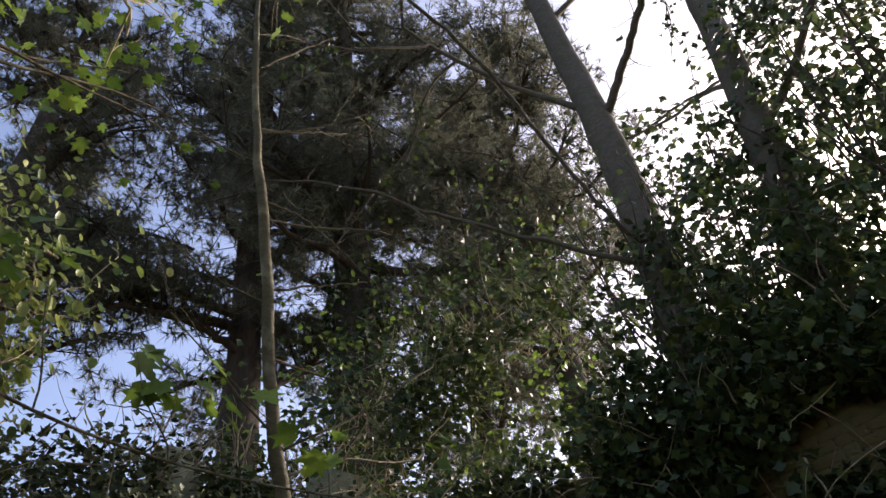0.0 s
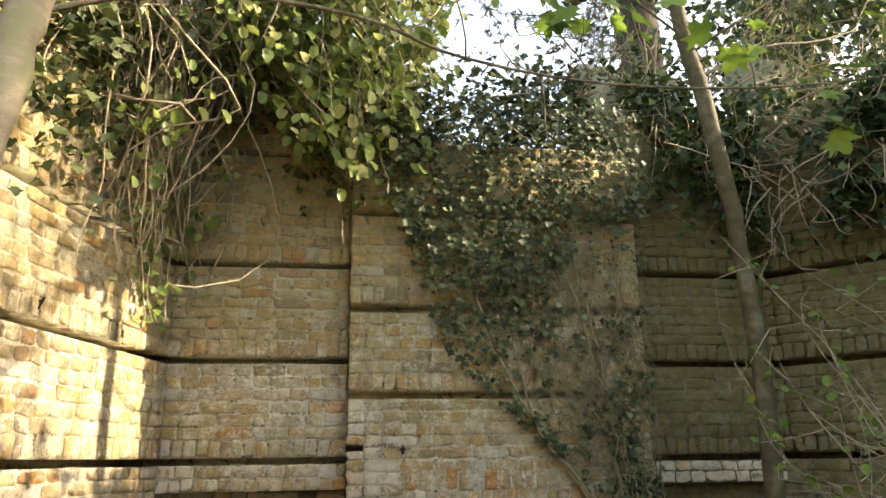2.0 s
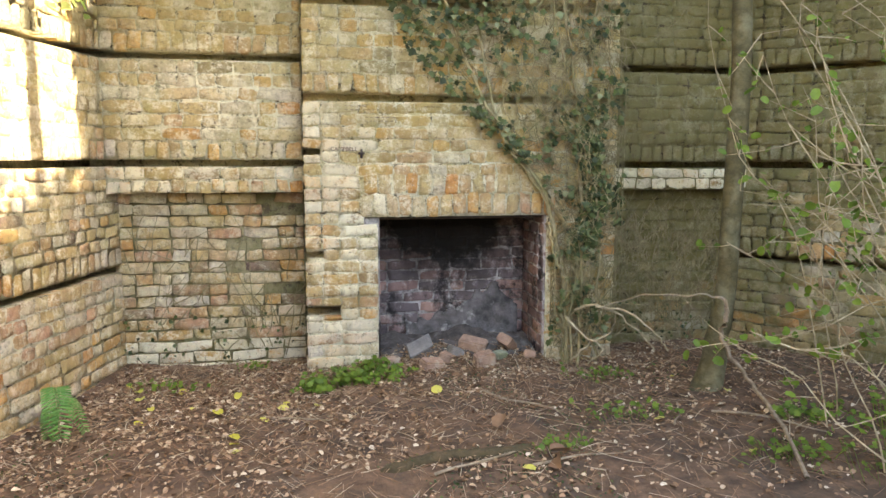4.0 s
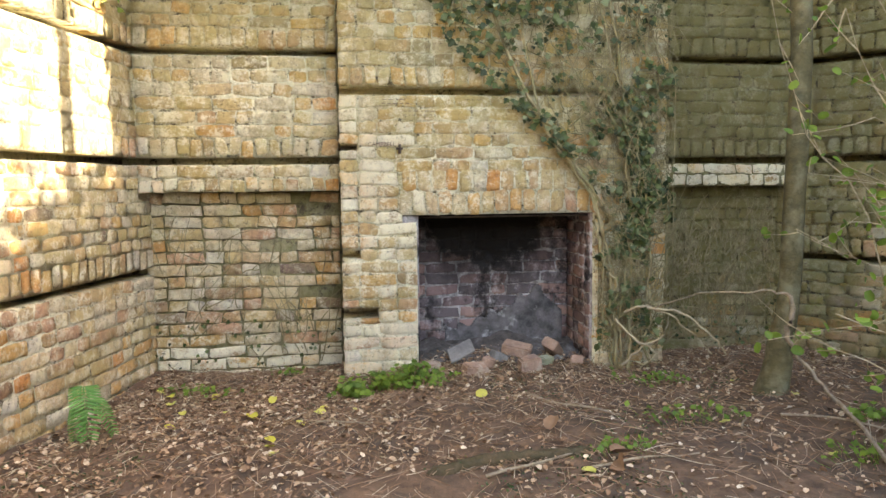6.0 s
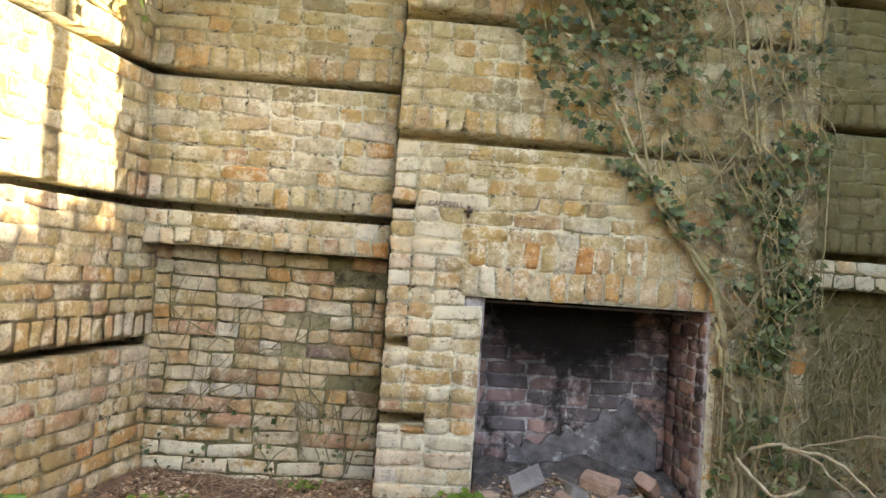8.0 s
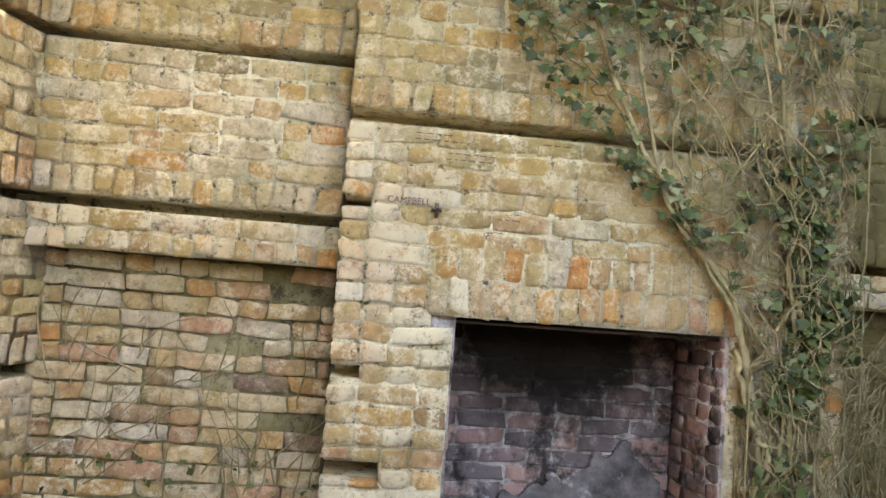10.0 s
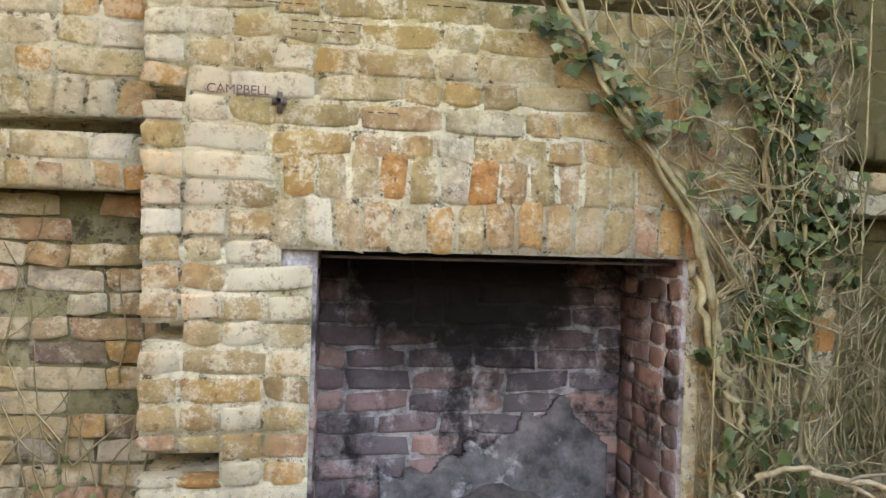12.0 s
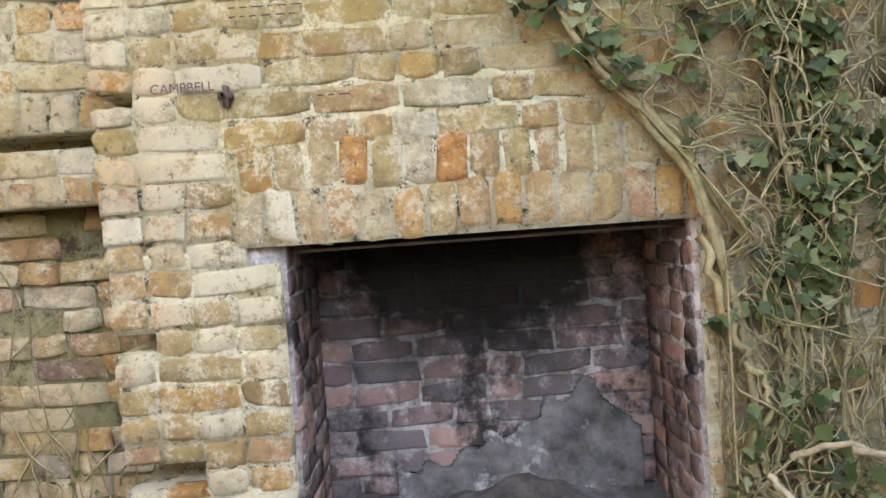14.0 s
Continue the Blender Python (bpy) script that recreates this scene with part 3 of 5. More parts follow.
# ---- ivy on the chimney breast ----
rng = np.random.default_rng(11)
ivy = thing("ivy", "climbing ivy with woody stems on the chimney breast", "ivy", (1.8, -0.03, 0))
ivy.location = (0, 0, 0)
LEFT_EDGE = ([0.9, 1.07, 1.37, 1.71, 2.04, 2.6, 3.2, 3.9], [1.75, 1.64, 1.38, 1.02, 0.66, 0.46, 0.24, 0.12])
main = [([(1.78, -0.05, -0.05), (1.72, -0.07, 0.5), (1.66, -0.06, 1.0), (1.42, -0.05, 1.38), (1.05, -0.05, 1.95), (0.85, -0.05, 2.6), (0.75, -0.05, 3.4)], 0.018),
        ([(1.80, -0.05, -0.05), (1.70, -0.06, 0.7), (1.60, -0.06, 1.08), (1.30, -0.06, 1.50), (1.12, -0.05, 2.2), (1.05, -0.05, 3.2)], 0.014),
        ([(1.62, -0.05, 0.95), (1.66, -0.08, 0.72), (1.74, -0.10, 0.55), (1.76, -0.06, 0.40)], 0.016),
        ([(1.85, -0.06, -0.05), (1.84, -0.07, 0.9), (1.80, -0.05, 1.8), (1.60, -0.05, 2.9), (1.5, -0.05, 3.7)], 0.015),
        ([(1.95, -0.05, -0.05), (1.98, -0.07, 0.8), (1.90, -0.05, 1.9), (2.0, -0.05, 3.4)], 0.012),
        ([(1.72, -0.06, -0.05), (1.88, -0.06, 1.2), (1.70, -0.05, 2.1), (1.35, -0.05, 3.2)], 0.011)]
for pts, r in main:
    p = spline(pts, 26)
    p += rng.normal(0, 0.016, p.shape) * np.array([1, 0.3, 0.4])
    bundle("stem", [(p, taper(26, r * 0.85, r * 0.5))], VINE, ivy, 7)
lines = []
for k in range(230):
    z0 = rng.uniform(-0.05, 2.7) if k > 45 else rng.uniform(-0.05, 0.3)
    lo = np.interp(z0, *LEFT_EDGE) if z0 > 0.9 else 1.62
    x0 = rng.uniform(lo + 0.05, 2.08)
    z1 = z0 + rng.uniform(0.4, 1.5)
    lo1 = np.interp(z1, *LEFT_EDGE) if z1 > 0.9 else 1.6
    x1 = np.clip(x0 + rng.normal(-0.08, 0.22) * (z1 - z0), lo1, 2.14)
    out = rng.uniform(0.012, 0.06)
    p = wander(rng, (x0, -out, z0), (x1, -out - rng.uniform(0, 0.03), min(z1, 3.7)), 30, 0.27)
    p += np.stack([rng.normal(0, 0.010, 30), rng.normal(0, 0.004, 30), np.zeros(30)], axis=1)
    p[:, 0] = np.clip(p[:, 0], np.where(p[:, 2] > 0.9, np.interp(p[:, 2], *LEFT_EDGE), 1.6), 2.13)
    p[:, 1] = np.clip(p[:, 1], -0.10, -0.012)
    p[:, 0] = np.where(p[:, 2] < 1.03, np.maximum(p[:, 0], 1.66), p[:, 0])
    r = rng.uniform(0.0014, 0.0046)
    lines.append((p, taper(30, r, r * 0.5)))
for k in range(170):
    z0 = rng.uniform(0.2, 3.2)
    x0 = rng.uniform(max(1.2 if z0 > 1.1 else 1.68, np.interp(z0, *LEFT_EDGE)), 2.1)
    p = wander(rng, (x0, -0.05, z0), (x0 + rng.normal(0, 0.22), -0.05 - rng.uniform(0, 0.05), z0 + rng.normal(0, 0.13)), 14, 0.30)
    p[:, 0] = np.maximum(p[:, 0], np.where(p[:, 2] > 0.9, np.interp(p[:, 2], *LEFT_EDGE), 1.66))
    lines.append((p, taper(14, 0.0032, 0.0015)))
bundle("fine_stem", lines, VINE, ivy, 5, kind="stuff")
pl = []
while len(pl) < 4300:
    z = rng.uniform(0.7, 3.95)
    lo = np.interp(z, *LEFT_EDGE)
    x = rng.uniform(lo, 2.15)
    dense = np.interp(z, [0.7, 1.6, 2.0, 2.3, 2.7, 3.9], [0.0, 0.03, 0.18, 0.55, 1.1, 1.3])
    edge = math.exp(-((x - lo) / 0.16) ** 2) * (0.55 if z > 1.35 else 0.05)
    bare = 0.12 if z < 3.0 and x > 1.45 + 0.15 * (z - 2) else 1.0
    clump = 1.0 if (abs(x - 1.90 - 0.05 * math.sin(z * 7)) < 0.10 and 0.7 < z < 1.75) else 0.0
    clump = max(clump * 1.3, 0.6 * (noise.noise((x * 4, z * 4, 3)) > 0.28))
    if rng.random() < max(dense * bare * (0.55 + 0.6 * noise.noise((x * 3, z * 3, 1)) + 0.3), edge, clump * 0.4):
        pl.append((x, -0.03 - rng.uniform(0, 0.13) * (0.5 + dense), z))
while len(pl) < 4560:
    x, z = rng.uniform(1.62, 2.1), rng.uniform(0.05, 2.3)
    if x > np.interp(z, *LEFT_EDGE) * (z > 0.9) + 0.04 and noise.noise((x * 5, z * 3.2, 8)) + 0.5 * math.exp(-((x - 1.92) / 0.09) ** 2) > 0.22:
        pl.append((x, -0.03 - rng.uniform(0, 0.09), z))
pl = np.array(pl)
foliage("foliage", IVY_LEAF, pl, np.tile([0.05, -0.9, 0.45], (len(pl), 1)), rng.uniform(0.022, 0.052, len(pl)), IVY, ivy, rng, 0.35, 0.6)

# dry bleached vine ends at the foot of the ivy
vine = thing("dead_vine", "bleached dead vine ends curling at the ivy's foot", "vine")
for pts in ([(1.80, -0.12, 0.34), (1.87, -0.16, 0.39), (2.0, -0.2, 0.37), (2.15, -0.25, 0.26), (2.30, -0.3, 0.10)], [(1.78, -0.12, 0.0), (1.90, -0.2, 0.14), (2.02, -0.22, 0.22), (2.06, -0.2, 0.34)],
            [(1.92, -0.2, 0.38), (2.10, -0.3, 0.36), (2.28, -0.35, 0.22), (2.34, -0.4, 0.12)], [(1.74, -0.1, 0.30), (1.82, -0.2, 0.20), (1.95, -0.25, 0.10), (1.86, -0.22, 0.0)]):
    bundle("vine_stem", [(spline(pts, 18) + rng.normal(0, 0.005, (18, 3)), taper(18, 0.010, 0.005))], STEM, vine, 6)

# thin dead ivy clinging in the recesses
for x0, x1, seed, many in ((-1.2, -0.02, 12, 50), (2.15, 3.15, 13, 260)):
    rng = np.random.default_rng(seed)
    lines = []
    for k in range(many):
        x, z = rng.uniform(x0, x1), rng.uniform(0, 0.75)
        p = wander(rng, (x, REC - 0.02, z), (x + rng.normal(0, 0.18), REC - 0.03, min(1.1, z + rng.uniform(0.1, 0.55))), 10, 0.16)
        p[:, 1] = np.clip(p[:, 1], REC - 0.06, REC - 0.008)
        lines.append((p, taper(10, 0.004, 0.0018)))
    web = bundle("ivy_tendrils", lines, VINE, None, 4)
    tagged(web, "web of dry brown ivy tendrils on recessed brick", "ivy", kind="stuff")
    pl = np.stack([rng.uniform(x0, x1, 60), np.full(60, REC - 0.03), rng.uniform(0.02, 0.4, 60) ** 1.2], axis=1)
    tagged(foliage("ivy_sprigs", IVY_LEAF, pl, np.tile([0, -0.8, 0.6], (60, 1)), rng.uniform(0.015, 0.03, 60), IVY, None, rng, 0.5, 0.4), "small green ivy sprigs on brick", "ivy", kind="stuff")

# ---- creeper hanging over the corner ----
rng = np.random.default_rng(21)
creeper = thing("hanging_creeper", "yellow-green creeper hanging over the wall corner", "creeper")
lines, pl = [], []
LOW = ([-2.4, -1.9, -1.55, -1.25, -1.0, -0.6, -0.35, 0.15, 0.5, 0.9], [3.0, 2.6, 2.25, 3.0, 3.75, 3.75, 3.3, 3.1, 3.8, 4.3])
for k in range(240):
    x, y = rng.uniform(-2.3, 0.5), rng.uniform(-1.0, 0.35)
    top = rng.uniform(4.2, 5.6)
    low = np.interp(x, *LOW) + rng.exponential(0.5)
    low = min(low, top - 0.3)
    if x < -1.2 - 0.245 * (0.17 - y) + 0.1:
        x = -1.2 - 0.245 * (0.17 - y) + rng.uniform(0.03, 0.25)
    yy = min(y, 0.08)
    p = wander(rng, (x + rng.normal(0, 0.3), yy + 0.25, top), (x, yy, low), 12, 0.28, -0.1)
    r = rng.uniform(0.003, 0.011) if x > -0.7 else rng.uniform(0.005, 0.016)
    lines.append((p, taper(12, r, r * 0.35)))
    leafy = 0.25 if x < -0.95 else 1.0
    for j in range(2, 12):
        for q in range(3):
            if rng.random() < leafy * (0.85 if x > -0.8 else 0.7):
                pl.append(p[j] + rng.normal(0, 0.07, 3))
bundle("stem_tangle", lines, STEM, creeper, 5, kind="stuff")
pl = np.array(pl)
more = np.stack([rng.normal(-0.35, 0.55, 2200), rng.normal(-0.25, 0.35, 2200), rng.normal(5.0, 0.65, 2200)], axis=1)
more = more[(more[:, 2] > np.interp(more[:, 0], *LOW) + 0.3) & (more[:, 1] < 0.3)]
pl = np.concatenate([pl, more])
foliage("foliage", OVAL_LEAF, pl, np.tile([0.4, -0.7, 0.5], (len(pl), 1)), rng.uniform(0.06, 0.12, len(pl)), BRIGHT, creeper, rng, 0.5, 0.75)
trail = thing("trailing_vine", "pale leafless vine strands trailing down the wall", "vine")
for k in range(16):
    y = rng.uniform(-1.1, 0.05)
    x = -1.2 - 0.245 * (0.17 - y) + rng.uniform(0.04, 0.14)
    p = wander(rng, (x, y, 4.0), (x + rng.normal(0.02, 0.05), y + rng.normal(0, 0.15), rng.uniform(2.15, 3.2)), 18, 0.10)
    p[:, 0] = np.maximum(p[:, 0], -1.2 - 0.245 * (0.17 - p[:, 1]) + 0.03)
    bundle("strand", [(p, taper(18, 0.010, 0.003))], STEM, trail, 5)
pl = np.stack([rng.normal(-1.28, 0.06, 90), rng.normal(-0.25, 0.14, 90), rng.uniform(2.15, 3.0, 90)], axis=1)
foliage("foliage", IVY_LEAF, pl, np.tile([0.7, -0.6, 0.4], (90, 1)), rng.uniform(0.035, 0.06, 90), BRIGHT, trail, rng, 0.4, 0.6)


# ---- hedge of ivy and shrubs on the wall heads ----
def open_to_sun(c, wide=1.0):
    """False where a leaf would stand in the gap through which the sun reaches the splayed wall."""
    rel = c - np.array([-1.34, -0.42, 1.86])
    d = np.array(SUN)
    off = rel - (rel @ d)[:, None] * d
    return (off[:, 1] / 0.72) ** 2 + (off[:, 2] / 0.42) ** 2 > wide


def hedge(name, label, line, count, size, mat, seed, spread=(0.35, 0.35, 0.3), twigs=60, droop=0.0, shape=IVY_LEAF):
    r = np.random.default_rng(seed)
    h = thing(name, label, "shrub")
    p = spline(line, 200)
    c = p[r.integers(0, 200, count)] + r.normal(0, 1, (count, 3)) * np.array(spread)
    keep = np.array([noise.noise(v * 1.6) > -0.22 for v in c]) & open_to_sun(c)
    c = c[keep]
    foliage("foliage", shape, c, np.tile([0, -0.5, 0.7], (len(c), 1)), r.uniform(0.7, 1.3, len(c)) * size, mat, h, r, 0.7, 0.4)
    ls = []
    for k in range(twigs):
        a = p[r.integers(0, 200)] + r.normal(0, 0.15, 3)
        b = a + np.array([r.normal(0, 0.35), r.normal(-0.2 * droop, 0.3), r.uniform(-0.8 * droop, 0.9 - 0.6 * droop)])
        if open_to_sun(np.array([(a + b) / 2]))[0]:
            ls.append((wander(r, a, b, 9, 0.14), taper(9, r.uniform(0.004, 0.011), 0.002)))
    bundle("twig_tangle", ls, STEM, h, 4, kind="stuff")
    return h


hedge("wall_top_ivy", "dark ivy heaped on the chimney head", [(-0.2, 0.2, 3.75), (0.6, 0.15, 3.8), (1.4, 0.1, 3.85), (2.2, 0.2, 3.95)], 3400, 0.055, IVY, 31, (0.25, 0.22, 0.26), 110, 0.8)
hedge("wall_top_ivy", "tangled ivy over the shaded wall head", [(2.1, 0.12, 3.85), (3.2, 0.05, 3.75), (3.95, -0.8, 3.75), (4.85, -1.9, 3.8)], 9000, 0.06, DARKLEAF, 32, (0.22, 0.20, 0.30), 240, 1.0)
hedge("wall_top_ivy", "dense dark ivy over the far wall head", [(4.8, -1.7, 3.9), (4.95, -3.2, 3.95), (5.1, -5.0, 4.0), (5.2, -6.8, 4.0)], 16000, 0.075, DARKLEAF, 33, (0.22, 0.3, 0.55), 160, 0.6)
hedge("wall_top_ivy", "ivy draped over the splayed wall head", [(-1.45, -0.7, 4.1), (-1.7, -1.8, 4.0), (-2.05, -3.2, 4.1), (-2.4, -4.6, 4.2)], 13000, 0.06, IVY, 38, (0.13, 0.3, 0.55), 160, 0.9)
hedge("wall_top_ivy", "thin ivy and twigs before the parapet", [(1.5, 0.35, 4.2), (2.6, 0.4, 4.35), (3.6, 0.3, 4.3), (4.4, -0.2, 4.25)], 1100, 0.05, IVY, 39, (0.25, 0.15, 0.24), 190, 0.2)
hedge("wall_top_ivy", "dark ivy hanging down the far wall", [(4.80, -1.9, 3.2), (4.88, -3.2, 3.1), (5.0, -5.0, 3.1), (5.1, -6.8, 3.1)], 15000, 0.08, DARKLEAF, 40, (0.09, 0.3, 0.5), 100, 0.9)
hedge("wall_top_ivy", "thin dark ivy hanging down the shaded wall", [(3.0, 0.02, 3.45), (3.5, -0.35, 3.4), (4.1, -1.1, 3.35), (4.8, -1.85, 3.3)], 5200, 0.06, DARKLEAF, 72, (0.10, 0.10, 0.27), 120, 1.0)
hedge("shrub", "leafy shrub standing behind the wall corner", [(3.6, 1.1, 5.2), (4.6, 0.8, 5.6), (5.6, 0.2, 5.8)], 3600, 0.07, DARKLEAF, 34, (0.6, 0.5, 0.55), 90, 0.1)
hedge("shrub", "fresh green shrub on the woodland bank", [(4.5, 2.2, 6.0), (6.0, 1.5, 7.2), (7.6, 0.4, 7.6), (8.6, -0.6, 6.8)], 1500, 0.10, SPRING, 35, (0.9, 0.8, 1.3), 160, 0.2, OVAL_LEAF)
hedge("shrub", "leafy shrub close behind the shaded wall", [(4.6, 0.4, 5.9), (5.0, -0.5, 6.2), (5.4, -1.5, 6.1)], 4200, 0.075, DARKLEAF, 71, (0.35, 0.4, 0.6), 90, 0.1)
hedge("shrub", "dull green shrub behind the wall head", [(-0.6, 2.2, 4.6), (1.2, 2.0, 4.5), (3.0, 2.2, 4.6)], 2600, 0.07, DARKLEAF, 36, (0.5, 0.5, 0.45), 150, 0.1)
hedge("shrub", "dark shrub on the bank beside the creeper", [(-4.0, 0.5, 4.8), (-2.4, 1.2, 5.0), (-0.8, 1.3, 5.2)], 3800, 0.08, DARKLEAF, 37, (0.6, 0.5, 0.7), 120, 0.1)


# ---- parapet blocks ----
def parapet_block(x, z, w, h, label):
    bm = bmesh.new()
    bmesh.ops.create_cube(bm, size=1.0)
    bmesh.ops.scale(bm, verts=bm.verts, vec=(w, 0.3, h))
    bmesh.ops.bevel(bm, geom=[e for e in bm.edges], offset=0.07, segments=3, affect="EDGES")
    for v in bm.verts:
        v.co += Vector((1, 1, 1)) * 0.03 * noise.noise(v.co * 6 + Vector((x, 0, 0)))
    ob = part("parapet_block", bm, STONE, smooth=True)
    ob.location = (x, 0.72, z)
    tagged(ob, label, "stone", "parapet blocks")


parapet_block(2.16, 4.10, 0.44, 1.30, "lichened pale stone parapet block with rounded top")
parapet_block(2.82, 4.10, 0.46, 1.15, "mossy stone parapet block among ivy")
parapet_block(3.78, 4.20, 0.60, 1.45, "broad pale stone parapet block among twigs")


# ---- trees ----
def branching(rng, start, heading, length, r, depth, out, ends, sway=0.12, split=3):
    d = np.asarray(heading, float)
    d /= np.linalg.norm(d)
    p = wander(rng, start, np.asarray(start) + d * length, 8, sway)
    out.append((p, taper(8, r, r * 0.5)))
    if depth == 0:
        ends.append(p)
        return
    for k in range(split):
        i = int(rng.integers(3, 8))
        nd = d + rng.normal(0, 0.55, 3) + np.array([0, 0, 0.12])
        branching(rng, p[i], nd, length * rng.uniform(0.45, 0.7), r * 0.5, depth - 1, out, ends, sway, split)


def trunk_part(tree, pts, radii, mat, sides=14, name="trunk"):
    p = spline(pts, 40)
    r = np.interp(np.linspace(0, 1, 40), np.linspace(0, 1, len(radii)), radii)
    k = np.random.default_rng(len(pts))
    p[1:] += k.normal(0, 0.006, (39, 3))
    return bundle(name, [(p, r * (1 + k.normal(0, 0.03, 40)))], mat, tree, sides)


def broadleaf(name, label, pts, radii, mat, seed, limbs, leaf=None, leaves=0, size=0.06, group=""):
    """limbs: (height share, heading, length, radius)."""
    r = np.random.default_rng(seed)
    tree = thing(name, label, "tree", group=group)
    trunk_part(tree, pts, radii, mat)
    p = spline(pts, 100)
    out, ends = [], []
    for share, heading, length, rad in limbs:
        branching(r, p[int(share * 99)], heading, length, rad, 2, out, ends)
    bundle("crown", out, mat, tree, 5, kind="stuff")
    if leaves:
        q = np.concatenate(ends)
        c = q[r.integers(0, len(q), leaves)] + r.normal(0, 0.10, (leaves, 3))
        foliage("foliage", leaf[0], c, np.tile([0, 0, 0.8], (leaves, 1)), r.uniform(0.7, 1.3, leaves) * size, leaf[1], tree, r, 0.6, 0.3)
    return tree


BASE = -0.06
slim = broadleaf("young_tree", "slender green-barked tree leaning inside the ruin", [(2.43, -0.755, BASE), (2.48, -0.755, 0.25), (2.54, -0.755, 0.8), (2.545, -0.755, 2.1), (2.48, -0.755, 3.0), (2.37, -0.755, 3.75), (2.25, -0.755, 4.5), (2.09, -0.755, 6.1), (1.9, -0.755, 7.6), (1.78, -0.755, 9.4), (1.7, -0.8, 11.0)],
                 [0.105, 0.066, 0.058, 0.057, 0.056, 0.055, 0.053, 0.05, 0.042, 0.03, 0.018], BARK_SLIM, 41,
                 [(0.52, (1, 0.2, 0.45), 1.6, 0.014), (0.55, (0.9, -0.3, 0.7), 1.5, 0.013), (0.57, (-0.8, 0, 0.7), 1.2, 0.010), (0.63, (1, 0.3, 0.2), 2.0, 0.014), (0.66, (-0.7, 0.2, 0.6), 1.2, 0.010),
                  (0.72, (1, 0, 0.4), 1.6, 0.013), (0.77, (-1, 0, 0.5), 1.2, 0.010), (0.8, (0.8, -0.3, 0.5), 1.4, 0.012), (0.88, (-0.6, 0.2, 0.8), 1.2, 0.01), (0.9, (0.7, 0.2, 0.8), 1.2, 0.01)])
syc = (MAPLE_LEAF, SPRING)
twin_a = broadleaf("sycamore", "pale smooth-barked sycamore stem leaning by the wall", [(-1.40, -2.9, BASE), (-1.26, -2.9, 1.0), (-1.12, -2.9, 2.3), (-1.06, -2.9, 2.72), (-0.96, -2.9, 3.3), (-0.5, -2.9, 5.2), (-0.1, -3.0, 8.0), (0.1, -3.0, 10)],
                   [0.085, 0.075, 0.068, 0.067, 0.065, 0.055, 0.04, 0.025], BARK_PALE, 42,
                   [(0.7, (-0.6, 0.8, 0.7), 1.8, 0.02), (0.75, (0.5, 0.9, 0.7), 2.0, 0.022), (0.85, (1, 0.4, 0.6), 2.0, 0.02), (0.9, (-0.8, 0.1, 0.6), 1.8, 0.02)], syc, 160, 0.10)
twin_b = broadleaf("sycamore", "shaded sycamore stem beside its paler twin", [(-1.55, -3.12, BASE), (-1.42, -3.12, 1.2), (-1.30, -3.12, 2.6), (-1.18, -3.12, 3.2), (-0.9, -3.2, 5.0), (-0.6, -3.4, 8.0)],
                   [0.10, 0.085, 0.08, 0.075, 0.06, 0.03], BARK_PALE, 43, [(0.75, (-0.8, 0.5, 0.7), 1.8, 0.02), (0.85, (0.3, -0.9, 0.7), 2.0, 0.02)], syc, 90, 0.10)

# long side branch with hanging leaf clusters
rng = np.random.default_rng(44)
bough = spline([(-1.04, -2.88, 2.72), (-0.70, -2.6, 3.02), (-0.38, -2.3, 3.21), (0.05, -2.1, 3.27), (0.46, -1.9, 3.24), (1.1, -1.8, 3.2), (1.79, -1.7, 3.25), (2.5, -1.65, 3.34), (3.3, -1.6, 3.50)], 40)
bundle("side_branch", [(bough, taper(40, 0.012, 0.005))], BARK_GREEN, twin_a, 7)
lines, pl = [], []
for at, tip, many in ((20, (0.36, -1.95, 4.15), 7), (24, (1.15, -1.85, 3.62), 8), (26, (1.42, -1.8, 3.62), 7), (25, (0.9, -1.85, 3.75), 3), (32, (2.1, -1.7, 3.6), 4), (35, (2.6, -1.7, 3.2), 5), (17, (0.0, -2.0, 3.75), 2), (37, (2.9, -1.7, 3.75), 4)):
    p = wander(rng, bough[at], tip, 8, 0.10, 0.05)
    lines.append((p, taper(8, 0.006, 0.002)))
    for k in range(many):
        pl.append(np.array(tip) + rng.normal(0, 1, 3) * np.array([0.11, 0.08, 0.07]))
for at in (10, 13, 21, 23, 28, 31):
    lines.append((wander(rng, bough[at], bough[at] + np.array([rng.normal(0, 0.12), 0, rng.choice([-1, 1]) * rng.uniform(0.25, 0.5)]), 7, 0.10), taper(7, 0.005, 0.0015)))
bundle("leaf_twig", lines, BARK_GREEN, twin_a, 5, kind="stuff")
pl = np.array(pl)
foliage("young_foliage", MAPLE_LEAF, pl, np.tile([0, -0.6, 0.6], (len(pl), 1)), rng.uniform(0.09, 0.15, len(pl)), SPRING, twin_a, rng, 0.45, 0.5, "bright green lobed leaves")
high = []
for c, n in (((-0.6, -2.6, 5.2), 14), ((-0.2, -2.4, 4.9), 12), ((0.2, -2.2, 5.0), 8), ((0.7, -2.0, 5.1), 5), ((0.2, -2.4, 5.8), 10), ((-0.3, -2.6, 4.2), 8)):
    for k in range(n):
        high.append(np.array(c) + rng.normal(0, 1, 3) * np.array([0.28, 0.2, 0.28]))
foliage("upper_foliage", MAPLE_LEAF, high, np.tile([0, 0, -0.7], (len(high), 1)), rng.uniform(0.05, 0.09, len(high)), SPRING, twin_a, rng, 0.5, 0.5)
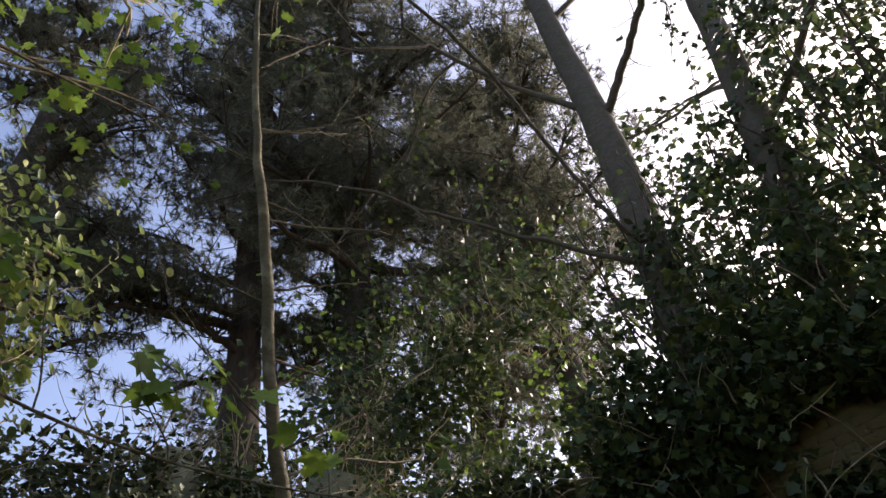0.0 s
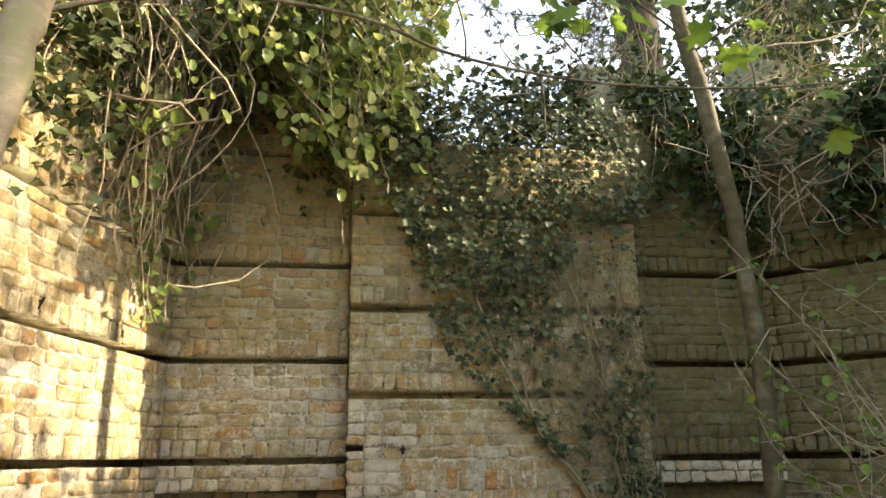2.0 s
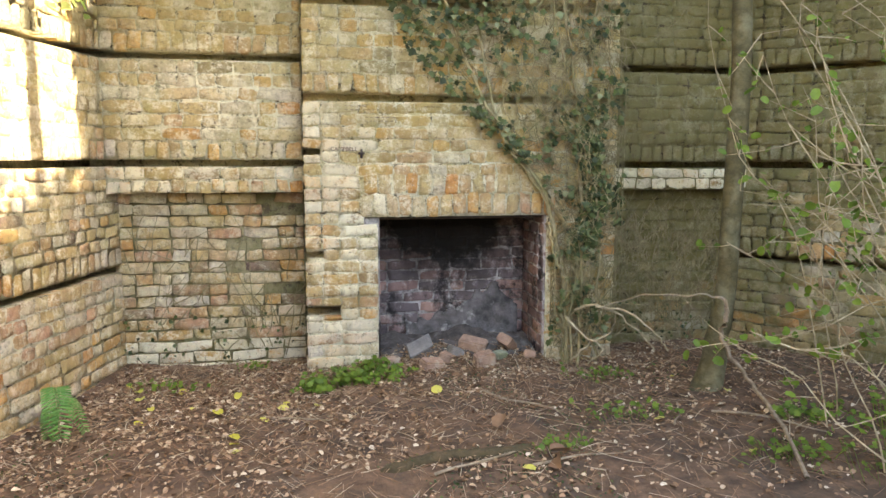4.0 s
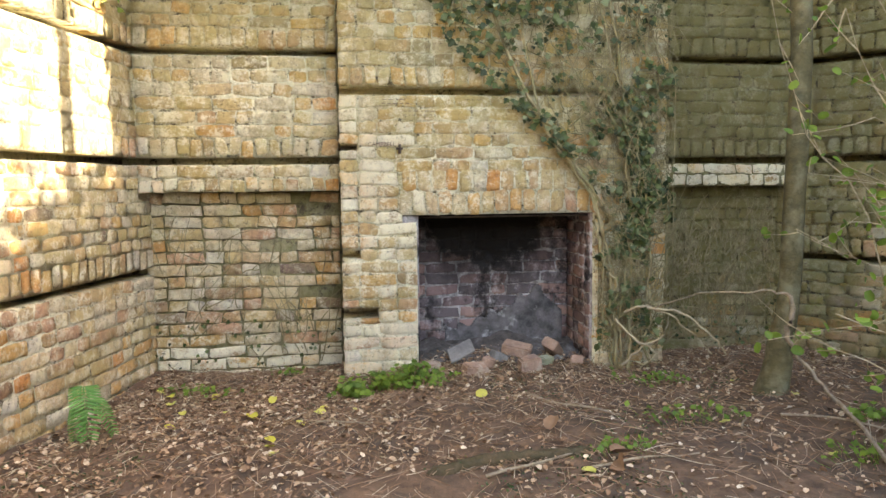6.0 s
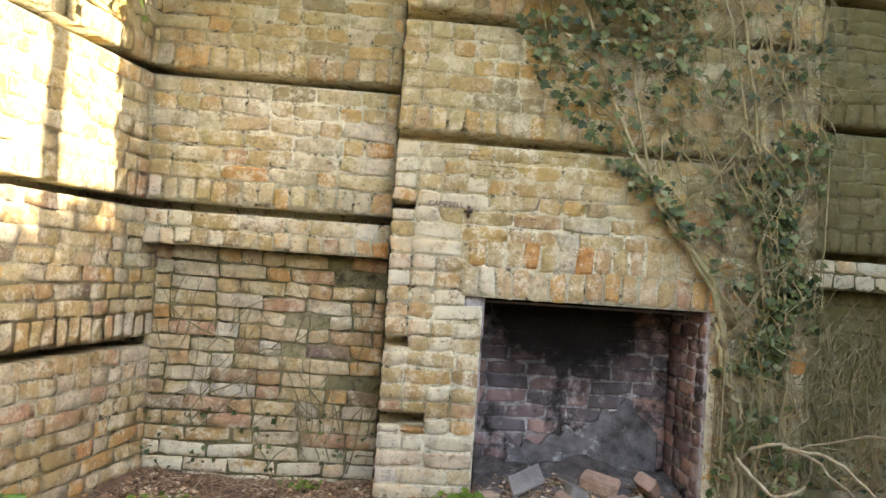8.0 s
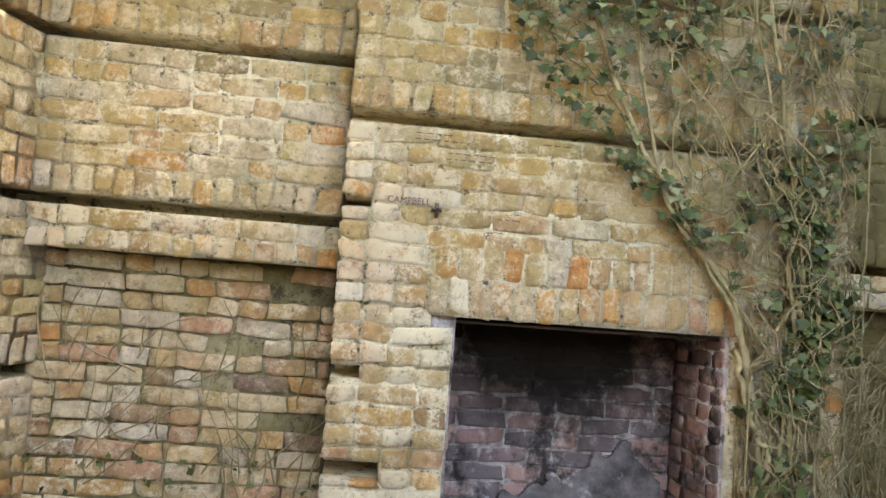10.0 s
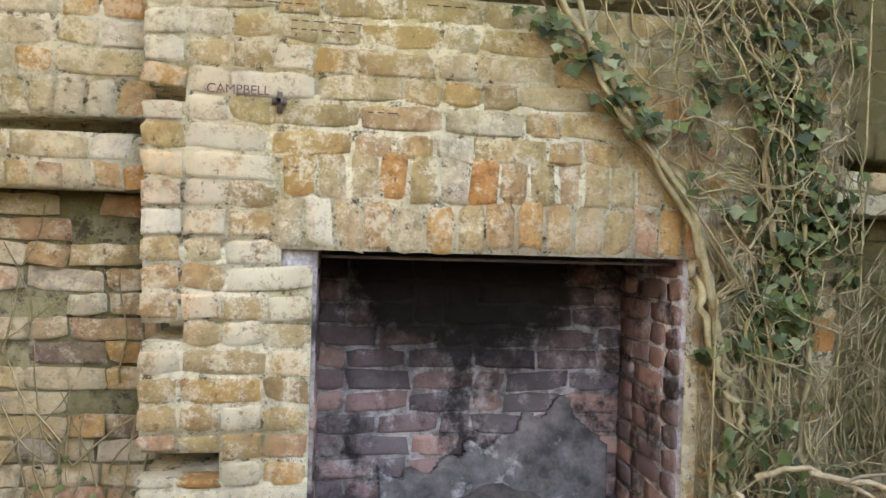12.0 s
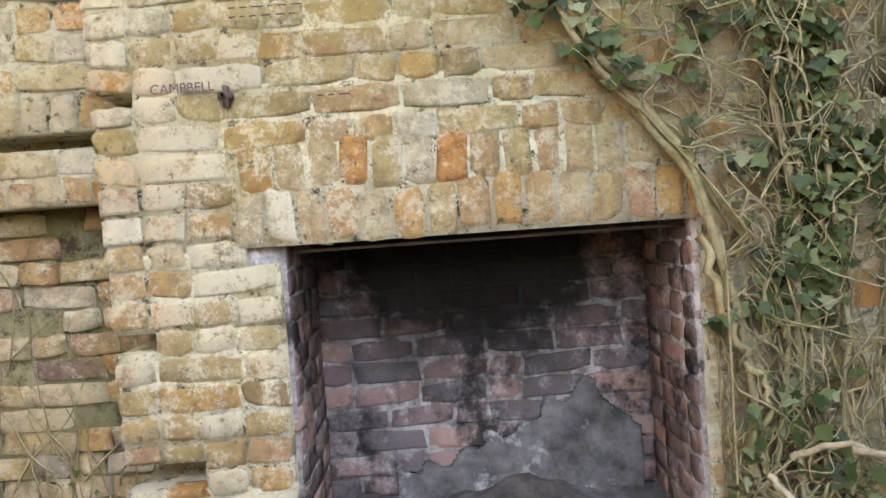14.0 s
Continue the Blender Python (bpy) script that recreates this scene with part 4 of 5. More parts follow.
bundle("upper_twig", [(wander(rng, (-0.72, -2.9, 4.2), c, 9, 0.10), taper(9, 0.012, 0.003)) for c in high[::9]], BARK_GREEN, twin_a, 5, kind="stuff")

ivy_leaf = (IVY_LEAF, DARKLEAF)
tall = broadleaf("tall_tree", "tall grey-barked tree leaning over the wall", [(5.75, -2.4, 3.5), (5.62, -2.45, 5.2), (5.6, -2.5, 6.0), (5.6, -2.5, 8.5), (5.45, -2.4, 12.0), (5.3, -2.3, 16)], [0.26, 0.22, 0.21, 0.19, 0.15, 0.08], BARK_GREY, 45,
          [(0.62, (-0.8, 0.5, 0.8), 3.0, 0.05), (0.75, (0.4, -0.6, 0.9), 3, 0.05), (0.85, (-0.5, 0.5, 0.8), 3, 0.04)], ivy_leaf, 500, 0.07)
broadleaf("tall_tree", "ivy-clad leaning tree behind the wall", [(5.85, -3.5, 3.5), (5.85, -3.75, 5.05), (5.88, -3.95, 7.0), (5.93, -4.2, 9.4), (6.0, -4.6, 14)], [0.24, 0.21, 0.18, 0.15, 0.09], BARK_GREY, 46,
          [(0.5, (-0.4, -0.8, 0.5), 2.6, 0.05), (0.6, (0.6, 0.5, 0.8), 2.6, 0.05), (0.75, (-0.8, 0.1, 0.7), 2.6, 0.04)], ivy_leaf, 500, 0.08)
rng = np.random.default_rng(48)
for pts, r0, r1 in (([(5.6, -2.5, 6.2), (5.16, -2.52, 5.94), (4.64, -2.11, 6.23), (3.96, -1.67, 6.53), (3.41, -1.39, 6.71), (2.68, -1.08, 6.9), (2.06, -0.74, 6.91)], 0.034, 0.010),
                    ([(5.6, -2.55, 6.6), (5.03, -2.63, 6.13), (4.18, -2.61, 6.87), (3.25, -2.71, 7.5), (2.42, -2.69, 7.86)], 0.026, 0.018),
                    ([(5.6, -2.5, 8.3), (5.62, -2.58, 8.53), (5.45, -3.22, 8.95), (5.2, -3.85, 9.3)], 0.07, 0.045),
                    ([(5.65, -2.42, 4.9), (5.46, -2.35, 5.11), (5.19, -2.3, 5.44), (4.85, -2.21, 5.77)], 0.028, 0.012)):
    p = spline(pts, 30)
    p[2:-1] += rng.normal(0, 0.012, (27, 3))
    bundle("limb", [(p, taper(30, r0, r1))], BARK_GREY, tall, 7)
    bundle("limb_twig", [(wander(rng, p[k], p[k] + rng.normal(0, 0.35, 3), 7, 0.16), taper(7, 0.007, 0.002)) for k in range(8, 30, 2)], BARK_GREY, tall, 4, kind="stuff")
for pts in ([(1.99, -0.77, 6.57), (2.47, -0.8, 6.54), (3.24, -0.8, 6.09)], [(1.90, -0.76, 7.6), (2.58, -0.8, 8.0), (3.2, -0.8, 8.41)], [(2.14, -0.76, 5.5), (2.61, -0.8, 5.76), (3.17, -0.8, 6.06)], [(1.82, -0.77, 8.6), (2.25, -0.8, 9.33), (2.91, -0.8, 10.39)]):
    p = spline(pts, 20)
    p[1:] += rng.normal(0, 0.008, (19, 3))
    bundle("side_branch", [(p, taper(20, 0.013, 0.006))], BARK_GREEN, slim, 6)
rng = np.random.default_rng(47)
for x, y, z0, z1, n, wide in ((5.7, -3.7, 4.2, 7.4, 2600, 0.5), (5.7, -4.7, 4.0, 8.6, 4800, 0.6), (5.5, -2.7, 4.0, 6.6, 1500, 0.5), (5.9, -2.6, 6.2, 8.2, 500, 0.9), (6.0, -5.8, 4.0, 9.0, 4200, 0.8), (6.1, -3.3, 5.0, 6.9, 2600, 0.9)):
    clad = thing("tree_ivy", "dark glossy ivy clothing the trunks behind the wall", "ivy")
    c = np.stack([rng.normal(x, wide * 0.6, n), rng.normal(y, wide * 0.6, n), rng.uniform(z0, z1, n)], axis=1)
    c = c[np.array([noise.noise(Vector(v) * 2.1) > -0.12 for v in c])]
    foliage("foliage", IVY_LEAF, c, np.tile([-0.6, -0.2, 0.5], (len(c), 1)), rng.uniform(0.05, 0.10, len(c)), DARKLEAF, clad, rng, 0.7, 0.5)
    bundle("stem_tangle", [(wander(rng, (x + rng.normal(0, 0.2), y + rng.normal(0, 0.2), 3.6), (x + rng.normal(0, wide), y + rng.normal(0, wide), rng.uniform(z0 + 0.5, z1)), 9, 0.12), taper(9, 0.02, 0.004)) for k in range(24)], BARK_PINE, clad, 5, kind="stuff")


def pine(label, x, y, r0, low, high, reach, branches, seed, boughs=()):
    rng = np.random.default_rng(seed)
    tree = thing("pine_tree", label, "tree", group="pines above the ruin")
    trunk_part(tree, [(x, y, 3.2), (x - 0.05, y, 8), (x - 0.15, y, 14), (x - 0.1, y, high)], [r0 * 1.1, r0, r0 * 0.8, r0 * 0.2], BARK_PINE)
    limbs, tips, dirs = [], [], []
    for k in range(branches):
        z = low + (high - low) * (k + rng.random()) / branches
        a = rng.uniform(0, 2 * math.pi)
        ln = reach * (1 - 0.55 * (z - low) / (high - low)) * rng.uniform(0.6, 1.1)
        end = np.array([x + math.cos(a) * ln, y + math.sin(a) * ln, z + rng.uniform(-0.6, 1.0)])
        p = wander(rng, (x, y, z), end, 10, 0.12, 0.15)
        limbs.append((p, taper(10, 0.045 + 0.02 * ln, 0.02)))
        for j in range(3, 10):
            for q in range(3):
                e = p[j] + rng.normal(0, 1, 3) * np.array([0.55, 0.55, 0.28]) * (0.4 + 0.08 * j)
                limbs.append((wander(rng, p[j], e, 5, 0.15), taper(5, 0.018, 0.006)))
                for n in range(7):
                    tips.append(e + rng.normal(0, 1, 3) * np.array([0.17, 0.17, 0.08]))
                    dirs.append(rng.normal(0, 1, 3) + np.array([0, 0, 0.5]))
    for line in boughs:
        p = spline(line, 14) + rng.normal(0, 0.05, (14, 3))
        bundle("limb", [(p, taper(14, 0.10, 0.045))], BARK_PINE, tree, 7)
        for j in range(4, 14):
            for q in range(6):
                e = p[j] + np.array([rng.normal(0, 0.45), rng.normal(0, 0.5), rng.uniform(0.1, 1.0)])
                limbs.append((wander(rng, p[j], e, 6, 0.2), taper(6, 0.022, 0.007)))
                for n in range(7):
                    tips.append(e + rng.normal(0, 1, 3) * np.array([0.22, 0.22, 0.08]))
                    dirs.append(rng.normal(0, 1, 3) + np.array([0, 0, 0.6]))
    bundle("branch", limbs, BARK_PINE, tree, 5, kind="stuff")
    tips = np.array(tips)
    foliage("needle_foliage", TUFT, tips, np.array(dirs), rng.uniform(0.20, 0.36, len(tips)), NEEDLE, tree, rng, 0.3, 0.0)


pine("tall dark pine with open lower branches", 5.1, 5.8, 0.36, 10.2, 24, 4.2, 52, 51, ([(5.05, 5.8, 9.7), (4.54, 5.6, 10.09), (3.75, 5.6, 10.2), (2.93, 5.6, 10.2), (2.1, 5.6, 9.9)], [(5.1, 5.8, 9.0), (5.6, 5.6, 9.4), (6.24, 5.6, 10.11), (7.05, 5.6, 10.83), (8.2, 5.6, 11.5)]))
pine("dark pine with an ivy-covered trunk", 6.4, 3.9, 0.42, 11.0, 23, 4.0, 46, 52)
pine("dense pine crown above the creeper", 0.6, 8.2, 0.35, 9.8, 22, 4.0, 48, 53)
pine("far pine filling the skyline", 11.5, 6.0, 0.35, 9.0, 24, 4.5, 50, 54)
pine("pine crown behind the leaning trees", 10.2, 2.2, 0.3, 9.5, 21, 3.6, 46, 57)
pine("pine deep in the wood", -4.5, 9.0, 0.35, 9.0, 22, 4.2, 50, 55)
rng = np.random.default_rng(56)
clad = thing("tree_ivy", "ivy covering the stout pine trunk", "ivy")
n = 2600
a, z = rng.uniform(0, 2 * math.pi, n), rng.uniform(3.6, 11.5, n)
c = np.stack([6.4 + np.cos(a) * rng.normal(0.55, 0.12, n), 3.9 + np.sin(a) * rng.normal(0.55, 0.12, n), z], axis=1)
foliage("foliage", IVY_LEAF, c, np.stack([np.cos(a), np.sin(a), 0.3 + 0 * a], axis=1), rng.uniform(0.08, 0.14, n), DARKLEAF, clad, rng, 0.5, 0.5)
for k in range(8):
    bundle("ivy_stem", [(wander(rng, (6.4 + 0.5 * math.cos(k), 3.9 + 0.5 * math.sin(k), 3.5), (6.4 + 0.45 * math.cos(k + 0.5), 3.9 + 0.45 * math.sin(k + 0.5), 10.5), 16, 0.04), taper(16, 0.04, 0.015))], BARK_PINE, clad, 6)

# ---- twiggy bush inside the ruin ----
rng = np.random.default_rng(61)
bush = thing("budding_bush", "thin bare bush with small opening buds", "bush")
lines, pl = [], []
for k in range(30):
    base = np.array([2.75 + (0.7 if k % 3 == 0 else 0) + rng.normal(0, 0.15), -2.2 + rng.normal(0, 0.25), -0.05 if k % 3 else 0.6])
    tip = np.array([rng.uniform(1.7, 3.1), rng.uniform(-2.3, -1.3), rng.uniform(0.5, 2.6)])
    p = wander(rng, base, tip, 12, 0.16, -0.15)
    lines.append((p, taper(12, 0.0048, 0.0013)))
    for j in range(4, 12):
        if rng.random() < 0.75:
            e = p[j] + rng.normal(0, 1, 3) * np.array([0.16, 0.12, 0.12])
            q = wander(rng, p[j], e, 5, 0.1)
            lines.append((q, taper(5, 0.003, 0.0012)))
            for s in (2, 3, 4):
                pl.append(q[s])
bundle("branch", lines, STEM, bush, 5, kind="stuff")
pl = np.array(pl)
foliage("bud", OVAL_LEAF, pl, np.tile([0, -0.5, 0.6], (len(pl), 1)), rng.uniform(0.02, 0.062, len(pl)), SPRING, bush, rng, 0.8, 0.0)

curl = thing("fallen_branch", "twisted dead branch hooked against the young tree", "branch")
bundle("limb", [(spline([(1.9, -0.35, 0.42), (2.1, -0.6, 0.53), (2.33, -0.86, 0.57), (2.41, -0.90, 0.56), (2.43, -0.93, 0.45), (2.40, -0.94, 0.33), (2.50, -1.0, 0.14), (2.50, -1.22, 0.05), (2.34, -1.65, 0.02), (2.13, -2.1, 0.0)], 40) + rng.normal(0, 0.005, (40, 3)), np.interp(np.arange(40), [0, 10, 18, 26, 39], [0.004, 0.006, 0.017, 0.012, 0.010]))], TWIG, curl, 7)

# ---- floor litter and small plants ----
def on_floor(x, y, up=0.0):
    return (x, y, floor_z(x, y) + up)


def inside(x, y):
    if x < -1.2 - 0.245 * (0.17 - y) + 0.04 or (x > RIGHT and y > 0.17 - 1.2 * (x - RIGHT) - 0.05):
        return False
    if y > 0.0:
        return (y < 0.26 and (x < 0 or x > CB)) or (0.5 < x < 1.6 and y < 0.45)
    return True


rng = np.random.default_rng(71)
c = []
while len(c) < 13000:
    x, y = rng.uniform(-2.2, 4.2), 0.45 - rng.exponential(1.5)
    if inside(x, y) and y > -5:
        bare = math.exp(-((x - 0.9) ** 2 / 0.5 + (y + 0.9) ** 2 / 0.25))
        if rng.random() > 0.8 * bare and rng.random() < np.interp(x, [-1.0, 0.3, 1.5, 3.0], [1.0, 0.75, 0.4, 0.3]) and noise.noise((x * 2, y * 2, 5)) > -0.35:
            c.append(on_floor(x, y, 0.006 + rng.uniform(0, 0.014)))
litter = foliage("leaf_litter", DEAD_LEAF, np.array(c), np.tile([0, 0, 1.0], (len(c), 1)), rng.uniform(0.010, 0.036, len(c)), LITTER, None, rng, 0.35)
tagged(litter, "brown dead leaves strewn over the earth floor", "leaves", kind="stuff")
lines = []
for k in range(15000):
    x, y = rng.uniform(-2.0, 3.6), 0.25 - rng.exponential(1.3)
    if inside(x, y) and y > -4.5 and rng.random() < np.interp(x, [-1.0, 1.0, 3.0], [1.0, 0.85, 0.45]):
        a, ln = rng.uniform(0, math.pi), rng.uniform(0.03, 0.13) * (2.2 if rng.random() < 0.12 else 1)
        p = wander(rng, on_floor(x, y, 0.012), on_floor(x + math.cos(a) * ln, y + math.sin(a) * ln, 0.015 + rng.uniform(0, 0.02)), 5, 0.08)
        lines.append((p, taper(5, rng.uniform(0.001, 0.003), 0.001)))
tagged(bundle("twig_litter", lines, STRAW, None, 3), "dry twigs and pine straw on the floor", "twigs", kind="stuff")
moss = []
while len(moss) < 2600:
    x, y = rng.uniform(-1.6, 3.4), rng.uniform(-2.6, 0.2)
    if inside(x, y) and noise.noise((x * 1.3, y * 1.3, 9)) > 0.22:
        moss.append(on_floor(x, y, 0.004))
tagged(foliage("ground_cover", OVAL_LEAF, np.array(moss), np.tile([0, 0, 1.0], (len(moss), 1)), rng.uniform(0.008, 0.02, len(moss)), DARKLEAF, None, rng, 0.5), "low green weeds and moss on the earth", "weeds", kind="stuff")

YELLOW = leaf_material("yellow_leaf", [(0.0, (0.50, 0.44, 0.06)), (1.0, (0.58, 0.55, 0.14))], 0.6, 0.3, island=False)
yl = mesh_of("fallen_leaf", *OVAL_LEAF)
yl.materials.append(YELLOW)
spots = [(-0.33, -1.25), (-0.30, -1.33), (-0.38, -1.12), (-1.0, -0.28), (-0.95, -0.45), (-1.08, -0.15), (-0.72, -0.25), (-0.1, -0.62), (-0.16, -0.7), (0.05, -0.75), (-0.62, -0.62), (-0.5, -0.72), (0.72, -0.62), (1.9, -1.25), (2.45, -0.95), (2.3, -0.55), (-0.85, -0.62), (-0.4, -0.55), (0.95, -1.75), (2.1, -1.75), (-0.25, -0.95), (-0.9, -0.85)]
for x, y in spots:
    ob = new("fallen_leaf", yl)
    s = rng.uniform(0.05, 0.085)
    ob.matrix_basis = Matrix.Translation(on_floor(x, y, 0.024)) @ pose(0, 0, 0, rng.normal(0, 14), rng.normal(0, 14), rng.uniform(0, 360)) @ Matrix.Scale(s, 4)
    tagged(ob, "yellow fallen leaf on the earth floor", "leaf", "fallen yellow leaves")

fern = thing("fern", "fresh green fern at the foot of the wall", "fern")
FERN = leaf_material("fern_green", [(0.0, (0.09, 0.22, 0.05)), (1.0, (0.16, 0.32, 0.08))], 0.5, 0.4)
for k, (hx, hy, ln, wide) in enumerate(((0.08, -0.19, 0.28, 0.075), (0.16, -0.08, 0.20, 0.05), (0.0, -0.12, 0.16, 0.045))):
    b, h = np.array(on_floor(-1.25, -0.92)), np.array([hx, hy, 0.0])
    p = spline([b, b + h * 0.12 + (0, 0, ln * 0.6), b + h * 0.40 + (0, 0, ln * 0.98), b + h * 0.72 + (0, 0, ln * 0.72), b + h + (0, 0, ln * 0.22)], 30)
    frond = part("frond", mesh_of("frond", *tubes([(p, taper(30, 0.004, 0.001))], 4)), FERN, fern)
    side = np.array([-hy, hx, 0.0]) / math.hypot(hx, hy)
    fr = []
    for j in range(6, 30):
        t = p[min(j + 1, 29)] - p[j - 1]
        t /= np.linalg.norm(t)
        s = wide * math.sin(math.pi * (0.10 + 0.90 * (30 - j) / 25)) ** 0.8 + 0.008
        for sg in (-1, 1):
            yv = side * sg + t * 0.3 + np.array([0, 0, -0.12])
            yv /= np.linalg.norm(yv)
            nv = np.cross(yv, t)
            nv /= np.linalg.norm(nv)
            fr.append(np.stack([np.cross(yv, nv) * s * 0.24, yv * s, nv * s * 0.6, p[j]], axis=1))
    part("leaflet", mesh_of("leaflet", *scatter(*OVAL_LEAF, np.array(fr))), FERN, frond, kind="stuff")


def herb(x, y, wide, n, label, seed, size=0.03, tall=0.10):
    r = np.random.default_rng(seed)
    h = thing("weed_clump", label, "weeds", group="weed clumps")
    c = np.array([on_floor(x + r.normal(0, wide), y + r.normal(0, wide * 0.5), r.uniform(0.02, tall)) for k in range(n)])
    bundle("stalk", [(np.array([(v[0] * 0.8 + x * 0.2, v[1] * 0.8 + y * 0.2, floor_z(v[0], v[1]) - 0.005), v]), np.array([0.0015, 0.001])) for v in c], SPRING, h, 4, kind="stuff")
    foliage("foliage", MAPLE_LEAF, c, np.tile([0, -0.3, 0.9], (n, 1)), r.uniform(0.6, 1.3, n) * size, SPRING, h, r, 0.4)


herb(0.05, -0.42, 0.06, 70, "leafy green weeds at the chimney foot", 81)
herb(0.32, -0.34, 0.13, 170, "spreading green weeds below the brick jamb", 82)
herb(0.45, -0.2, 0.05, 50, "green weeds beside the hearth", 83)
herb(-0.85, -0.2, 0.1, 40, "sparse weeds in the leaf litter", 84, 0.022, 0.06)
herb(1.9, -0.4, 0.12, 60, "green sprigs below the ivy", 85, 0.022, 0.06)
herb(2.7, -1.35, 0.12, 60, "low green weeds on the shaded floor", 86, 0.03, 0.06)
herb(-0.35, 0.15, 0.05, 30, "tiny weeds at the recess foot", 87, 0.018, 0.06)
for x, y, n, k in ((2.75, -2.05, 110, 91), (2.35, -1.75, 60, 92), (3.1, -1.6, 90, 93), (2.95, -2.4, 120, 94), (1.75, -1.15, 40, 95)):
    herb(x, y, 0.16, n, "small green weeds among twigs on the shaded floor", k, 0.028, 0.22 if x > 2.5 else 0.06)
herb(1.2, -1.55, 0.1, 40, "low weeds in trodden earth", 88, 0.022, 0.05)

# ---- hearth: rubble, ash, iron ----
def rubble(x, y, z, size, turn3, label, mat, seed):
    bm = bmesh.new()
    bmesh.ops.create_cube(bm, size=1.0)
    bmesh.ops.scale(bm, verts=bm.verts, vec=size)
    bmesh.ops.bevel(bm, geom=list(bm.edges), offset=min(size) * 0.13, segments=2, affect="EDGES")
    for v in bm.verts:
        v.co += Vector((noise.noise(v.co * 14 + Vector((seed, 0, 0))), noise.noise(v.co * 14 + Vector((0, seed, 0))), noise.noise(v.co * 14 + Vector((0, 0, seed))))) * min(size) * 0.12
    ob = part("loose_brick" if mat is LOOSE else "stone_fragment", bm, mat)
    ob.matrix_basis = pose(x, y, z, *turn3)
    tagged(ob, label, "brick" if mat is LOOSE else "stone", "hearth rubble")


for k, (x, y, up, size, tr, label, mat) in enumerate((
        (0.80, -0.20, 0.035, (0.15, 0.10, 0.07), (12, 8, 20), "broken orange brick lying before the hearth", LOOSE),
        (1.17, -0.12, 0.045, (0.13, 0.10, 0.085), (4, -6, 8), "squared buff brick lying before the hearth", LOOSE),
        (1.14, 0.10, 0.05, (0.19, 0.11, 0.07), (15, 10, -25), "loose brick in the hearth ash", LOOSE),
        (1.38, 0.08, 0.07, (0.20, 0.10, 0.07), (25, 30, 60), "tilted brick on the rubble heap", LOOSE),
        (0.92, -0.05, 0.03, (0.12, 0.08, 0.05), (20, 5, 70), "brick fragment in the ash", LOOSE),
        (0.55, -0.08, 0.02, (0.10, 0.07, 0.05), (10, 0, 40), "brick fragment at the hearth edge", LOOSE),
        (1.0, 0.02, 0.03, (0.10, 0.09, 0.05), (5, 20, 15), "grey stone lump in the ash", SLATE),
        (1.30, -0.03, 0.03, (0.09, 0.07, 0.05), (15, 0, 35), "stone lump among the rubble", STONE),
        (1.52, 0.0, 0.03, (0.11, 0.08, 0.05), (5, 10, 75), "brick fragment beside the ivy", LOOSE))):
    rubble(*on_floor(x, y, up), size, tr, label, mat, k + 1.5)
bm = bmesh.new()
bmesh.ops.create_cube(bm, size=1.0)
bmesh.ops.scale(bm, verts=bm.verts, vec=(0.22, 0.14, 0.018))
for v in bm.verts:
    v.co.x += 0.07 if v.co.y > 0 else 0.0
    v.co.y += 0.03 if v.co.x > 0 else 0.0
bmesh.ops.bevel(bm, geom=list(bm.edges), offset=0.004, segments=1, affect="EDGES")
slab = part("slate_slab", bm, SLATE)
slab.matrix_basis = pose(*on_floor(0.74, 0.06, 0.05), 16, -10, 28)
tagged(slab, "broken grey slate leaning on the hearth rubble", "slate")
rng = np.random.default_rng(91)
vs = []
nn = 26
for j in range(nn):
    for i in range(nn):
        x, y = 0.5 + 1.12 * i / (nn - 1), -0.02 + 0.52 * j / (nn - 1)
        vs.append((x, y, floor_z(x, y) + 0.012 + 0.13 * max(0, (j / nn)) ** 2 * (0.6 + 0.8 * noise.noise((x * 3, 0, 2))) + 0.035 * noise.noise((x * 9, y * 9, 3)) + 0.02 * noise.noise((x * 25, y * 25, 3))))
ash_faces = np.array([(j * nn + i, j * nn + i + 1, (j + 1) * nn + i + 1, (j + 1) * nn + i) for j in range(nn - 1) for i in range(nn - 1)])
tagged(part("ash_heap", mesh_of("ash_heap", vs, ash_faces), ASH, smooth=True), "grey ash and crumbled mortar heaped in the hearth", "ash")
nn = 80
vs, fs, keepers = [], [], {}
for j in range(nn):
    for i in range(nn):
        x, z = 0.72 + 0.85 * i / (nn - 1), 0.0 + 0.52 * j / (nn - 1)
        vs.append((x, 0.510 - 0.008 + 0.006 * noise.noise((x * 12, z * 12, 1)), z))
        edge = 0.20 + 0.22 * (x - 0.72) + 0.16 * noise.noise((x * 4, z * 4, 7)) + 0.07 * noise.noise((x * 14, z * 14, 3)) - 0.5 * max(0.0, x - 1.42)
        keepers[j * nn + i] = z < edge
for j in range(nn - 1):
    for i in range(nn - 1):
        q = (j * nn + i, j * nn + i + 1, (j + 1) * nn + i + 1, (j + 1) * nn + i)
        if sum(keepers[k] for k in q) >= 3:
            fs.append(q)
patch = part("render_patch", mesh_of("render_patch", vs, fs), PLASTER, wall_fire, "grey flaking render on the fireback", smooth=True)
thick = patch.modifiers.new("thickness", "SOLIDIFY")
thick.thickness, thick.offset = 0.016, 1.0
bar = thing("lintel_bar", "rusted iron bar under the hearth lintel", "iron bar")
part("flat_bar", boxes_mesh("flat_bar", [(0.46, 1.66, 0.085, 0.125, 0.965, 0.974)]), IRON, bar)
part("rear_bar", boxes_mesh("rear_bar", [(0.47, 1.64, 0.20, 0.235, 0.985, 0.997)]), IRON, bar)
nail = thing("iron_spike", "rusted iron spike, its dark hole shown by crossed iron boxes", "nail")
